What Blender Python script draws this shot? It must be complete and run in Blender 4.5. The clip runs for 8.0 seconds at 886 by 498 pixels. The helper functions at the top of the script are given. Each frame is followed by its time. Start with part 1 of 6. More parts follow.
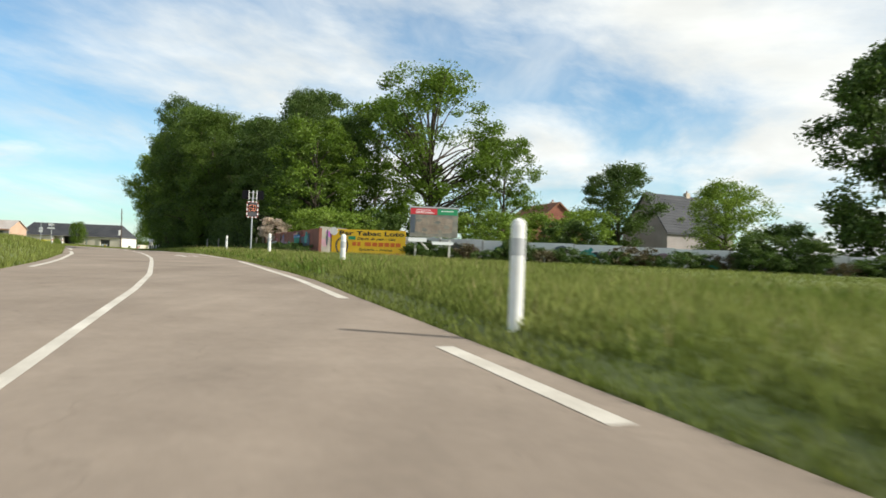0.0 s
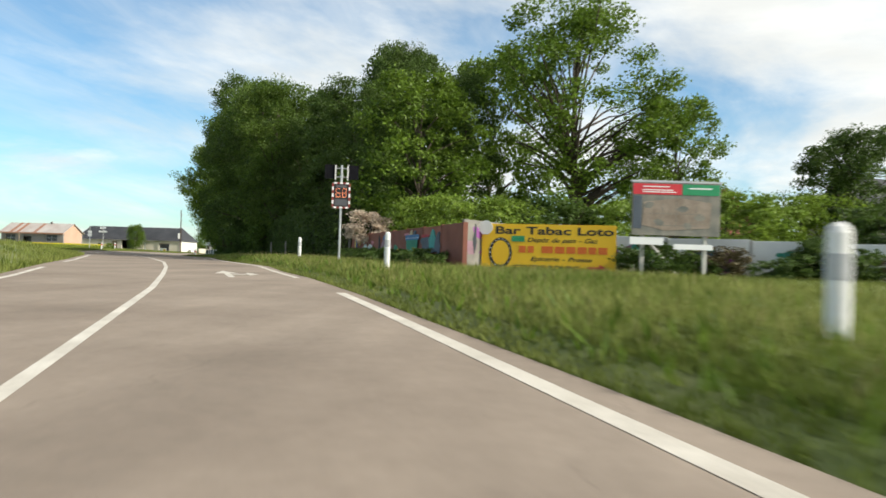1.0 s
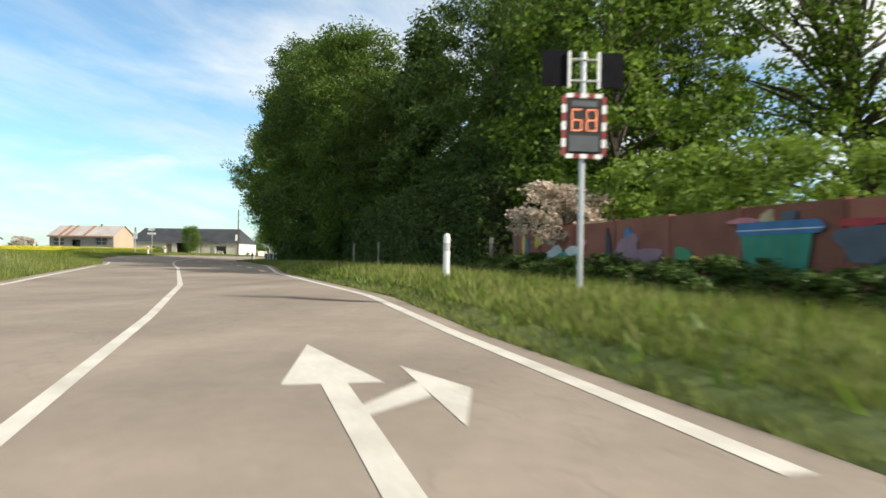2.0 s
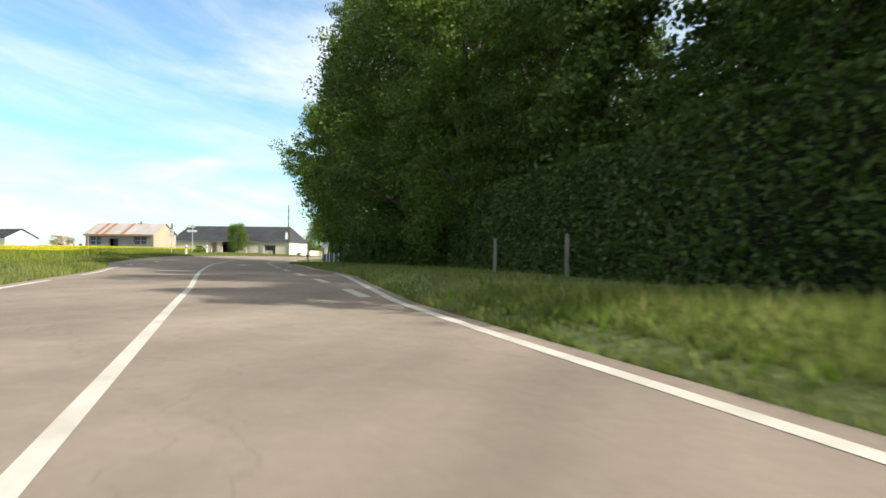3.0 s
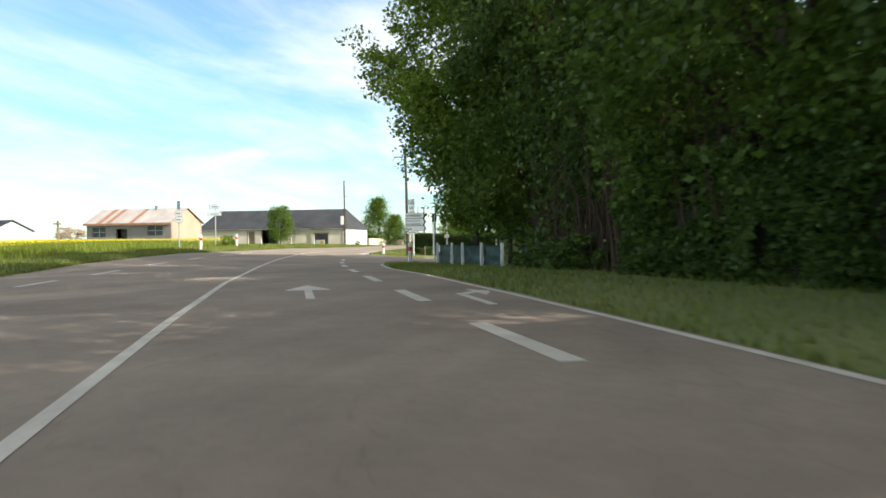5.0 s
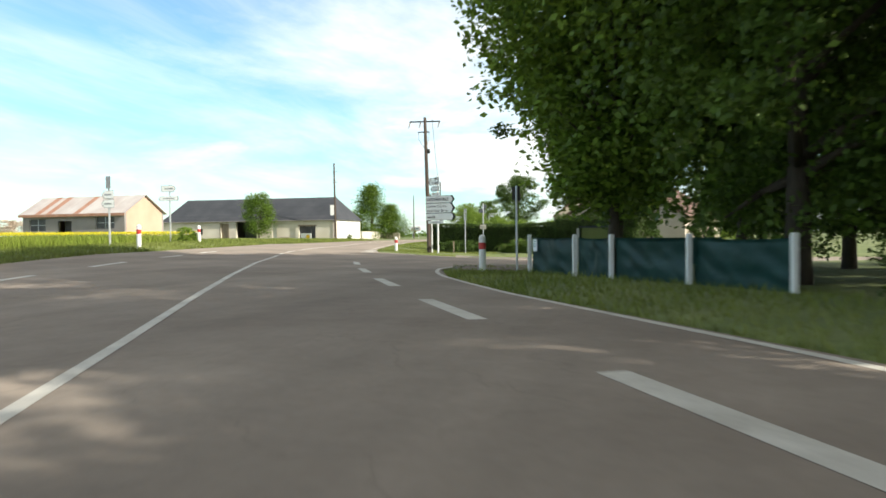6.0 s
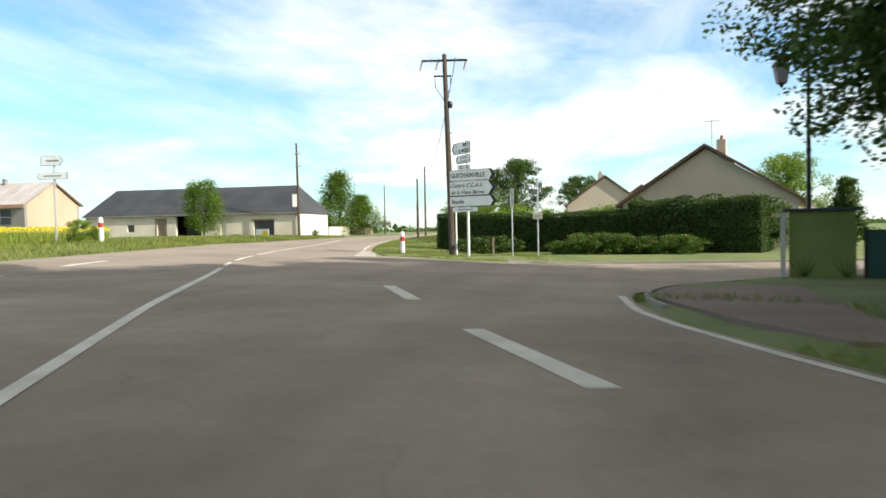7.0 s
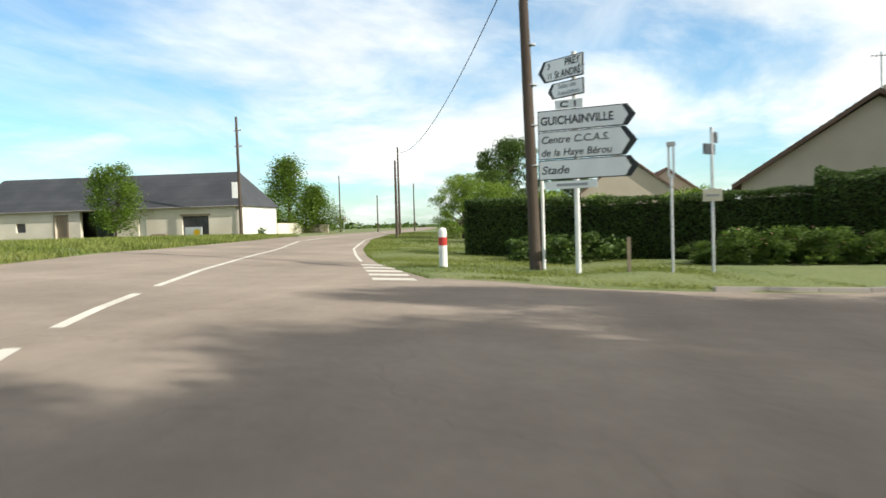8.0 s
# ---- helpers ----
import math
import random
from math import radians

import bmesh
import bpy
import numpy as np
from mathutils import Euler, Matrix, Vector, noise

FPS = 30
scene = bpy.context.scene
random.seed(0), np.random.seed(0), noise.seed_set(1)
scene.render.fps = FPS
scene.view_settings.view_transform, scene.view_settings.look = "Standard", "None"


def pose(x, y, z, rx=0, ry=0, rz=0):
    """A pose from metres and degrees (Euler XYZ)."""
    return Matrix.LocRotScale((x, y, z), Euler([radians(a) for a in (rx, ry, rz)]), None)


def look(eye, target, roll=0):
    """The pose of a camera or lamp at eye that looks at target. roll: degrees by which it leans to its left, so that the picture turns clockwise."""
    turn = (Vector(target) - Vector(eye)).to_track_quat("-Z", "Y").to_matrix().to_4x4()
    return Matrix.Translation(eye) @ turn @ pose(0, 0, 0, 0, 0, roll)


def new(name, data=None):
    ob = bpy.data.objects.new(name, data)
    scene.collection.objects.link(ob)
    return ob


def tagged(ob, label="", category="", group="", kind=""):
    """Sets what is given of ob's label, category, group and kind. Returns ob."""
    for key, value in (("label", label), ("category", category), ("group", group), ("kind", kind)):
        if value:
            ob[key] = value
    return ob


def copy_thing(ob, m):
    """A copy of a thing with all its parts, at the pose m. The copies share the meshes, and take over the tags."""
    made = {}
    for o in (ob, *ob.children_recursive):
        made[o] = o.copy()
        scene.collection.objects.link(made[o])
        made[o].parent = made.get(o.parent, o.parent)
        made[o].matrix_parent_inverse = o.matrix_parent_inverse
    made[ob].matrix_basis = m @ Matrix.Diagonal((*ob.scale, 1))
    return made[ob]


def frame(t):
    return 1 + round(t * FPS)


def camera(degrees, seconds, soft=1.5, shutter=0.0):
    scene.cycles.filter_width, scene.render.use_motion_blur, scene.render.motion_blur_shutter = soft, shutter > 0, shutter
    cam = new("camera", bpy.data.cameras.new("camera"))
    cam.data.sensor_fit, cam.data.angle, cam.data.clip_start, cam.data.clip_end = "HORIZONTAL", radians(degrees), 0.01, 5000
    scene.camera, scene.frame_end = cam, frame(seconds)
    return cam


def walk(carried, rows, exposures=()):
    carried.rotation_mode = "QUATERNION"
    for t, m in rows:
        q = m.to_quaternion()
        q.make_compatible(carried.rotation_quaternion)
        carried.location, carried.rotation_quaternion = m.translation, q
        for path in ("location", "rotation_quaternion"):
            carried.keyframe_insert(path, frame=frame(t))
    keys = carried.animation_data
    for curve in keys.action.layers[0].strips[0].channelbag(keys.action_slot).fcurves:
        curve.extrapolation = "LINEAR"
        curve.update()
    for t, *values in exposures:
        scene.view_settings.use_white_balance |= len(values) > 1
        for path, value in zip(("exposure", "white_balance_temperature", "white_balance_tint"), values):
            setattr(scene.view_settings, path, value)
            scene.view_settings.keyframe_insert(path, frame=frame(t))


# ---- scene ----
cam = camera(62.0, 8.0, soft=1.6, shutter=0.2)
PATH = [
    (0, (3.702, 0.879, -0.101), (3.627, 2.877, -0.063), 2.21),
    (0.5, (0.728, 9.64, 0.104), (0.575, 11.634, 0.141), 2.07),
    (1, (-2.62, 18.327, 0.31), (-2.855, 20.312, 0.344), 1.78),
    (1.5, (-6.135, 26.616, 0.494), (-6.44, 28.592, 0.525), 1.37),
    (2, (-9.992, 34.793, 0.643), (-10.376, 36.756, 0.67), 1.14),
    (3.5, (-22.176, 57.045, 0.839), (-22.72, 58.969, 0.856), 0.77),
    (4, (-26.51, 64.391, 0.954), (-27.084, 66.307, 0.959), 0.18),
    (4.5, (-30.788, 71.651, 1.009), (-31.379, 73.562, 1.002), -0.28),
    (5, (-35.339, 79.28, 1.013), (-35.945, 81.186, 0.993), -0.34),
    (6.5, (-47.75, 101.392, 0.963), (-48.252, 103.327, 0.918), -0.84),
    (7, (-51.61, 108.838, 0.956), (-52.048, 110.789, 0.904), -1.10),
    (7.5, (-54.936, 115.886, 0.91), (-55.3, 117.852, 0.854), -1.31),
    (8, (-58.301, 123.426, 0.991), (-58.585, 125.405, 0.925), -1.69),
]
EXPOSURES = [(0, 0.33, 6700, 8), (2.0, 0.46, 6700, 9), (3.4, 0.70, 6750, 10), (4.2, 0.72, 6750, 10), (5.0, 0.76, 6750, 10), (6.5, 0.74, 6700, 7), (7.2, 0.66, 6700, 8), (8.0, 0.54, 6650, 8)]
walk(cam, [(t, look(eye, target, roll)) for t, eye, target, roll in PATH], EXPOSURES)

# ---- light ----
SUN_AZ, SUN_EL = radians(-13.0), radians(33.0)      # azimuth from +x towards +y
sun = new("sun", bpy.data.lights.new("sun", "SUN"))
sun.data.energy, sun.data.angle, sun.data.color = 4.5, radians(0.6), (1.0, 0.95, 0.87)
sun.matrix_world = look((0, 0, 60), (-math.cos(SUN_EL) * math.cos(SUN_AZ), -math.cos(SUN_EL) * math.sin(SUN_AZ), 60 - math.sin(SUN_EL)))

world = bpy.data.worlds.new("world")
scene.world = world
world.use_nodes = True


def wire(tree, a, b):
    tree.links.new(a, b)


def build_world():
    nt = world.node_tree
    nt.nodes.clear()
    out = nt.nodes.new("ShaderNodeOutputWorld")
    bg = nt.nodes.new("ShaderNodeBackground")
    sky = nt.nodes.new("ShaderNodeTexSky")
    sky.sky_type, sky.sun_disc = "NISHITA", False
    sky.sun_elevation, sky.sun_rotation = SUN_EL, radians(90) - SUN_AZ
    sky.air_density, sky.dust_density, sky.ozone_density = 1.0, 0.6, 1.6
    tc = nt.nodes.new("ShaderNodeTexCoord")
    sep = nt.nodes.new("ShaderNodeSeparateXYZ")
    wire(nt, tc.outputs["Generated"], sep.inputs[0])
    up = nt.nodes.new("ShaderNodeMath")
    up.operation = "MAXIMUM"
    up.inputs[1].default_value = 0.0
    wire(nt, sep.outputs["Z"], up.inputs[0])
    lift = nt.nodes.new("ShaderNodeMath")
    lift.operation = "ADD"
    lift.inputs[1].default_value = 0.13
    wire(nt, up.outputs[0], lift.inputs[0])
    coords = []
    for axis in "XY":
        d = nt.nodes.new("ShaderNodeMath")
        d.operation = "DIVIDE"
        wire(nt, sep.outputs[axis], d.inputs[0])
        wire(nt, lift.outputs[0], d.inputs[1])
        coords.append(d)
    com = nt.nodes.new("ShaderNodeCombineXYZ")
    wire(nt, coords[0].outputs[0], com.inputs[0])
    wire(nt, coords[1].outputs[0], com.inputs[1])

    def cloud(scale, detail, rough, lo, hi, shift, stretch, lean=0.0):
        mp = nt.nodes.new("ShaderNodeMapping")
        mp.inputs["Location"].default_value = shift
        mp.inputs["Scale"].default_value = stretch
        wire(nt, com.outputs[0], mp.inputs["Vector"])
        n = nt.nodes.new("ShaderNodeTexNoise")
        n.inputs["Scale"].default_value, n.inputs["Detail"].default_value = scale, detail
        n.inputs["Roughness"].default_value, n.inputs["Distortion"].default_value = rough, 0.35
        wire(nt, mp.outputs[0], n.inputs["Vector"])
        r = nt.nodes.new("ShaderNodeMapRange")
        r.interpolation_type = "SMOOTHSTEP"
        r.inputs["From Min"].default_value, r.inputs["From Max"].default_value = lo, hi
        drift = nt.nodes.new("ShaderNodeMath")
        drift.operation = "MULTIPLY_ADD"
        drift.inputs[1].default_value = lean
        wire(nt, sep.outputs["X"], drift.inputs[0])
        wire(nt, n.outputs["Fac"], drift.inputs[2])
        wire(nt, drift.outputs[0], r.inputs["Value"])
        return r

    puffs = cloud(0.62, 9, 0.58, 0.37, 0.63, (3.1, 1.7, 0), (1.0, 0.8, 1), 0.16)
    wisps = cloud(0.9, 6, 0.6, 0.34, 0.80, (7.2, 4.4, 0), (1.6, 0.55, 1))
    shade = cloud(1.6, 5, 0.55, 0.30, 0.75, (1.2, 9.3, 0), (1, 1, 1))
    soft = nt.nodes.new("ShaderNodeMath")
    soft.operation = "MULTIPLY"
    soft.inputs[1].default_value = 0.68
    wire(nt, wisps.outputs[0], soft.inputs[0])
    both = nt.nodes.new("ShaderNodeMath")
    both.operation = "MAXIMUM"
    wire(nt, puffs.outputs[0], both.inputs[0])
    wire(nt, soft.outputs[0], both.inputs[1])
    # overhead cloud above the view, added to neutralise the light in shade
    unseen_deck = nt.nodes.new("ShaderNodeMapRange")
    unseen_deck.interpolation_type = "SMOOTHSTEP"
    unseen_deck.inputs["From Min"].default_value, unseen_deck.inputs["From Max"].default_value = 0.36, 0.75
    unseen_deck.inputs["To Max"].default_value = 0.9
    wire(nt, up.outputs[0], unseen_deck.inputs["Value"])
    cover = nt.nodes.new("ShaderNodeMath")
    cover.operation = "MAXIMUM"
    wire(nt, both.outputs[0], cover.inputs[0])
    wire(nt, unseen_deck.outputs[0], cover.inputs[1])
    tone = nt.nodes.new("ShaderNodeMix")
    tone.data_type = "RGBA"
    tone.inputs["A"].default_value = (6.3, 6.5, 6.5, 1)
    tone.inputs["B"].default_value = (7.9, 8.1, 8.1, 1)
    wire(nt, shade.outputs[0], tone.inputs["Factor"])
    gain = nt.nodes.new("ShaderNodeMix")
    gain.data_type, gain.blend_type = "RGBA", "MULTIPLY"
    gain.inputs["Factor"].default_value = 1.0
    gain.inputs["B"].default_value = (0.79, 1.10, 1.22, 1)
    wire(nt, sky.outputs[0], gain.inputs["A"])
    # greyer underside of that added cloud, to dim the shaded ground
    under = nt.nodes.new("ShaderNodeMix")
    under.data_type = "RGBA"
    under.inputs["B"].default_value = (3.7, 3.6, 3.4, 1)
    wire(nt, unseen_deck.outputs[0], under.inputs["Factor"])
    wire(nt, tone.outputs["Result"], under.inputs["A"])
    mix = nt.nodes.new("ShaderNodeMix")
    mix.data_type = "RGBA"
    wire(nt, cover.outputs[0], mix.inputs["Factor"])
    wire(nt, gain.outputs["Result"], mix.inputs["A"])
    wire(nt, under.outputs["Result"], mix.inputs["B"])
    wire(nt, mix.outputs["Result"], bg.inputs["Color"])
    bg.inputs["Strength"].default_value = 0.110
    wire(nt, bg.outputs[0], out.inputs[0])


build_world()


# ---- materials ----
def material(name, colours, scale=4.0, fine=60.0, rough=0.8, metal=0.0, bump=0.15, random=0.0, islands=0.0, spec=0.4,
             through_light=0.0, grain=0.25, stretch=(1, 1, 1), bump_scale=1.0, streak=0.0):
    """Noise-varied surface: two colours mixed by large stains, a fine grain, bump, and a random shift for each object or island."""
    m = bpy.data.materials.new(name)
    m.use_nodes = True
    nt = m.node_tree
    nt.nodes.clear()
    out = nt.nodes.new("ShaderNodeOutputMaterial")
    b = nt.nodes.new("ShaderNodeBsdfPrincipled")
    tc = nt.nodes.new("ShaderNodeTexCoord")
    mp = nt.nodes.new("ShaderNodeMapping")
    mp.inputs["Scale"].default_value = stretch
    wire(nt, tc.outputs["Object"], mp.inputs["Vector"])
    big = nt.nodes.new("ShaderNodeTexNoise")
    big.inputs["Scale"].default_value, big.inputs["Detail"].default_value = scale, 5
    small = nt.nodes.new("ShaderNodeTexNoise")
    small.inputs["Scale"].default_value, small.inputs["Detail"].default_value = fine, 3
    wire(nt, mp.outputs[0], big.inputs["Vector"])
    wire(nt, mp.outputs[0], small.inputs["Vector"])
    ramp = nt.nodes.new("ShaderNodeValToRGB")
    ramp.color_ramp.elements[0].position, ramp.color_ramp.elements[1].position = 0.3, 0.7
    for k, c in enumerate(colours):
        e = ramp.color_ramp.elements[k] if k < 2 else ramp.color_ramp.elements.new(0.5)
        e.color = (*c, 1)
    wire(nt, big.outputs["Fac"], ramp.inputs[0])
    col = ramp.outputs[0]

    def times(value, lo, hi):
        r = nt.nodes.new("ShaderNodeMapRange")
        r.inputs["To Min"].default_value, r.inputs["To Max"].default_value = lo, hi
        wire(nt, value, r.inputs["Value"])
        mx = nt.nodes.new("ShaderNodeMix")
        mx.data_type, mx.blend_type = "RGBA", "MULTIPLY"
        mx.inputs["Factor"].default_value = 1.0
        wire(nt, col, mx.inputs["A"])
        wire(nt, r.outputs[0], mx.inputs["B"])
        return mx.outputs["Result"]

    if grain:
        col = times(small.outputs["Fac"], 1 - grain, 1 + grain)
    if streak:
        turn = nt.nodes.new("ShaderNodeMapping")
        turn.inputs["Rotation"].default_value = (0, 0, radians(-27))
        turn.inputs["Scale"].default_value = (1.1, 0.03, 1)
        wire(nt, tc.outputs["Object"], turn.inputs["Vector"])
        sn = nt.nodes.new("ShaderNodeTexNoise")
        sn.inputs["Scale"].default_value, sn.inputs["Detail"].default_value = 0.9, 4
        wire(nt, turn.outputs[0], sn.inputs["Vector"])
        col = times(sn.outputs["Fac"], 1 - 2 * streak, 1 + 2 * streak)
        for size, amount in ((1.7, 0.10), (9.0, 0.09)):
            mn = nt.nodes.new("ShaderNodeTexNoise")
            mn.inputs["Scale"].default_value, mn.inputs["Detail"].default_value, mn.inputs["Roughness"].default_value = size, 7, 0.65
            wire(nt, tc.outputs["Object"], mn.inputs["Vector"])
            col = times(mn.outputs["Fac"], 1 - 2 * amount, 1 + 2 * amount)
        vo = nt.nodes.new("ShaderNodeTexVoronoi")
        vo.feature = "DISTANCE_TO_EDGE"
        vo.inputs["Scale"].default_value = 0.32
        wn = nt.nodes.new("ShaderNodeTexNoise")
        wn.inputs["Scale"].default_value, wn.inputs["Detail"].default_value = 0.8, 6
        wire(nt, tc.outputs["Object"], wn.inputs["Vector"])
        bend = nt.nodes.new("ShaderNodeVectorMath")
        bend.operation = "MULTIPLY_ADD"
        bend.inputs[1].default_value = (1.6, 1.6, 1.6)
        wire(nt, wn.outputs["Color"], bend.inputs[0])
        wire(nt, tc.outputs["Object"], bend.inputs[2])
        wire(nt, bend.outputs[0], vo.inputs["Vector"])
        crack = nt.nodes.new("ShaderNodeMapRange")
        crack.inputs["From Max"].default_value = 0.006
        crack.inputs["To Min"].default_value, crack.inputs["To Max"].default_value = 0.0, 1.0
        wire(nt, vo.outputs["Distance"], crack.inputs["Value"])
        col = times(crack.outputs[0], 0.86, 1.0)
    if random:
        oi = nt.nodes.new("ShaderNodeObjectInfo")
        col = times(oi.outputs["Random"], 1 - random, 1 + random)
    if islands:
        ge = nt.nodes.new("ShaderNodeNewGeometry")
        col = times(ge.outputs["Random Per Island"], 1 - islands, 1 + islands)
    wire(nt, col, b.inputs["Base Color"])
    b.inputs["Roughness"].default_value, b.inputs["Metallic"].default_value = rough, metal
    b.inputs["Specular IOR Level"].default_value = spec
    if bump:
        bp = nt.nodes.new("ShaderNodeBump")
        bp.inputs["Strength"].default_value, bp.inputs["Distance"].default_value = bump, 0.02 * bump_scale
        wire(nt, small.outputs["Fac"], bp.inputs["Height"])
        wire(nt, bp.outputs[0], b.inputs["Normal"])
    last = b.outputs[0]
    if through_light:
        tr = nt.nodes.new("ShaderNodeBsdfTranslucent")
        wire(nt, col, tr.inputs["Color"])
        ms = nt.nodes.new("ShaderNodeMixShader")
        ms.inputs[0].default_value = through_light
        wire(nt, last, ms.inputs[1])
        wire(nt, tr.outputs[0], ms.inputs[2])
        last = ms.outputs[0]
    wire(nt, last, out.inputs["Surface"])
    return m


M = {}
M["asphalt"] = material("asphalt", [(0.232, 0.190, 0.153), (0.320, 0.266, 0.216)], 0.3, 160, 0.92, bump=0.25, grain=0.16, streak=0.13, spec=0.25)
M["path_brown"] = material("path_brown", [(0.16, 0.12, 0.10), (0.20, 0.15, 0.12)], 0.6, 80, 0.9, bump=0.4)
M["marking"] = material("marking", [(0.49, 0.46, 0.40), (0.66, 0.63, 0.56)], 1.6, 22, 0.75, bump=0.15, grain=0.2, spec=0.25)
M["soil"] = material("soil", [(0.099, 0.138, 0.040), (0.171, 0.190, 0.073)], 0.4, 12, 0.95, bump=0.6, grain=0.35)
M["grass"] = material("grass", [(0.125, 0.170, 0.030), (0.25, 0.275, 0.080)], 0.25, 3, 0.8, bump=0, grain=0.3, islands=0.35, through_light=0.35, spec=0.2)
M["straw"] = material("straw", [(0.30, 0.24, 0.11), (0.42, 0.35, 0.18)], 0.5, 4, 0.8, bump=0, islands=0.25, through_light=0.3, spec=0.2)
M["crop"] = material("crop", [(0.16, 0.22, 0.03), (0.24, 0.28, 0.05)], 0.2, 3, 0.8, bump=0, grain=0.3, islands=0.3, through_light=0.35, spec=0.2)
M["blossom"] = material("blossom", [(0.637, 0.527, 0.025), (0.722, 0.629, 0.051)], 0.4, 5, 0.7, bump=0, islands=0.2, through_light=0.3, spec=0.2)
M["leaf_mid"] = material("leaf_mid", [(0.094, 0.166, 0.018), (0.153, 0.237, 0.029)], 0.35, 2, 0.55, bump=0, grain=0.2, islands=0.4, through_light=0.45, spec=0.35)
M["leaf_wood"] = material("leaf_wood", [(0.074, 0.128, 0.020), (0.122, 0.190, 0.030)], 0.35, 2, 0.55, bump=0, grain=0.2, islands=0.4, through_light=0.44, spec=0.35)
M["leaf_dark"] = material("leaf_dark", [(0.057, 0.102, 0.019), (0.092, 0.150, 0.028)], 0.35, 2, 0.55, bump=0, grain=0.2, islands=0.4, through_light=0.36, spec=0.35)
M["leaf_light"] = material("leaf_light", [(0.138, 0.225, 0.025), (0.213, 0.300, 0.043)], 0.35, 2, 0.55, bump=0, grain=0.2, islands=0.4, through_light=0.38, spec=0.35)
M["leaf_hedge"] = material("leaf_hedge", [(0.050, 0.088, 0.019), (0.080, 0.128, 0.027)], 0.6, 3, 0.6, bump=0, grain=0.2, islands=0.4, through_light=0.25, spec=0.3)
M["leaf_dry"] = material("leaf_dry", [(0.085, 0.070, 0.030), (0.14, 0.115, 0.055)], 0.6, 3, 0.7, bump=0, islands=0.35, through_light=0.2)
M["leaf_blossom"] = material("leaf_blossom", [(0.50, 0.40, 0.30), (0.70, 0.60, 0.50)], 0.6, 3, 0.7, bump=0, islands=0.35, through_light=0.3)
M["rose"] = material("rose", [(0.42, 0.16, 0.13), (0.55, 0.34, 0.28)], 0.6, 3, 0.6, bump=0, islands=0.3, through_light=0.2)
M["bark"] = material("bark", [(0.054, 0.042, 0.030), (0.090, 0.072, 0.054)], 3, 25, 0.95, bump=0.8, grain=0.35, stretch=(1, 1, 0.25))
M["pole_wood"] = material("pole_wood", [(0.062, 0.046, 0.034), (0.105, 0.081, 0.062)], 2, 30, 0.9, bump=0.5, grain=0.3, stretch=(1, 1, 0.12))
M["white_plastic"] = material("white_plastic", [(0.72, 0.72, 0.70), (0.82, 0.82, 0.80)], 3, 30, 0.45, bump=0.05, grain=0.06)
M["grey_band"] = material("grey_band", [(0.42, 0.43, 0.44), (0.50, 0.51, 0.52)], 5, 60, 0.35, bump=0.02, grain=0.05)
M["red_band"] = material("red_band", [(0.42, 0.03, 0.03), (0.50, 0.05, 0.04)], 5, 60, 0.4, bump=0.02, grain=0.05)
M["faded_red"] = material("faded_red", [(0.20, 0.035, 0.03), (0.28, 0.055, 0.05)], 5, 60, 0.5, bump=0.02, grain=0.1)
M["panel_black"] = material("panel_black", [(0.006, 0.006, 0.008), (0.010, 0.010, 0.013)], 5, 40, 0.75, bump=0.02, grain=0.1, spec=0.08)
M["dark_plate"] = material("dark_plate", [(0.075, 0.08, 0.09), (0.11, 0.115, 0.125)], 3, 40, 0.5, bump=0.02, grain=0.1)
M["steel"] = material("steel", [(0.48, 0.49, 0.50), (0.60, 0.61, 0.62)], 3, 40, 0.45, metal=0.7, bump=0.04, grain=0.08)
M["white_paint"] = material("white_paint", [(0.70, 0.70, 0.68), (0.80, 0.80, 0.78)], 2.5, 30, 0.45, bump=0.05, grain=0.06)
M["sign_white"] = material("sign_white", [(0.759, 0.770, 0.782), (0.851, 0.862, 0.862)], 2, 25, 0.4, bump=0.02, grain=0.05)
M["sign_back"] = material("sign_back", [(0.28, 0.29, 0.30), (0.38, 0.39, 0.40)], 2, 25, 0.5, metal=0.4, bump=0.03, grain=0.1)
M["black"] = material("black", [(0.015, 0.015, 0.016), (0.03, 0.03, 0.03)], 4, 30, 0.5, bump=0.02, grain=0.1)
M["yellow"] = material("yellow", [(0.80, 0.47, 0.02), (0.86, 0.54, 0.03)], 1.2, 20, 0.5, bump=0.03, grain=0.06)
M["orange_red"] = material("orange_red", [(0.62, 0.13, 0.02), (0.70, 0.17, 0.03)], 2, 20, 0.5, bump=0.02, grain=0.06)
M["sign_green"] = material("sign_green", [(0.02, 0.24, 0.10), (0.03, 0.30, 0.14)], 2, 20, 0.4, bump=0.02, grain=0.06)
M["sign_red"] = material("sign_red", [(0.55, 0.03, 0.05), (0.62, 0.05, 0.06)], 2, 20, 0.4, bump=0.02, grain=0.06)
M["map_print"] = material("map_print", [(0.12, 0.13, 0.12), (0.27, 0.25, 0.21)], 2.2, 14, 0.3, bump=0.02, grain=0.15)
M["map_faded"] = material("map_faded", [(0.20, 0.155, 0.12), (0.33, 0.27, 0.22)], 2.6, 9, 0.35, bump=0.02, grain=0.25)
M["brick"] = material("brick", [(0.21, 0.080, 0.056), (0.29, 0.118, 0.084)], 1.2, 30, 0.9, bump=0.4, random=0.18)
M["concrete"] = material("concrete", [(0.42, 0.41, 0.38), (0.56, 0.55, 0.52)], 1.0, 30, 0.9, bump=0.35, grain=0.15)
M["white_wall"] = material("white_wall", [(0.66, 0.66, 0.65), (0.84, 0.84, 0.82)], 0.8, 25, 0.85, bump=0.25, grain=0.12)
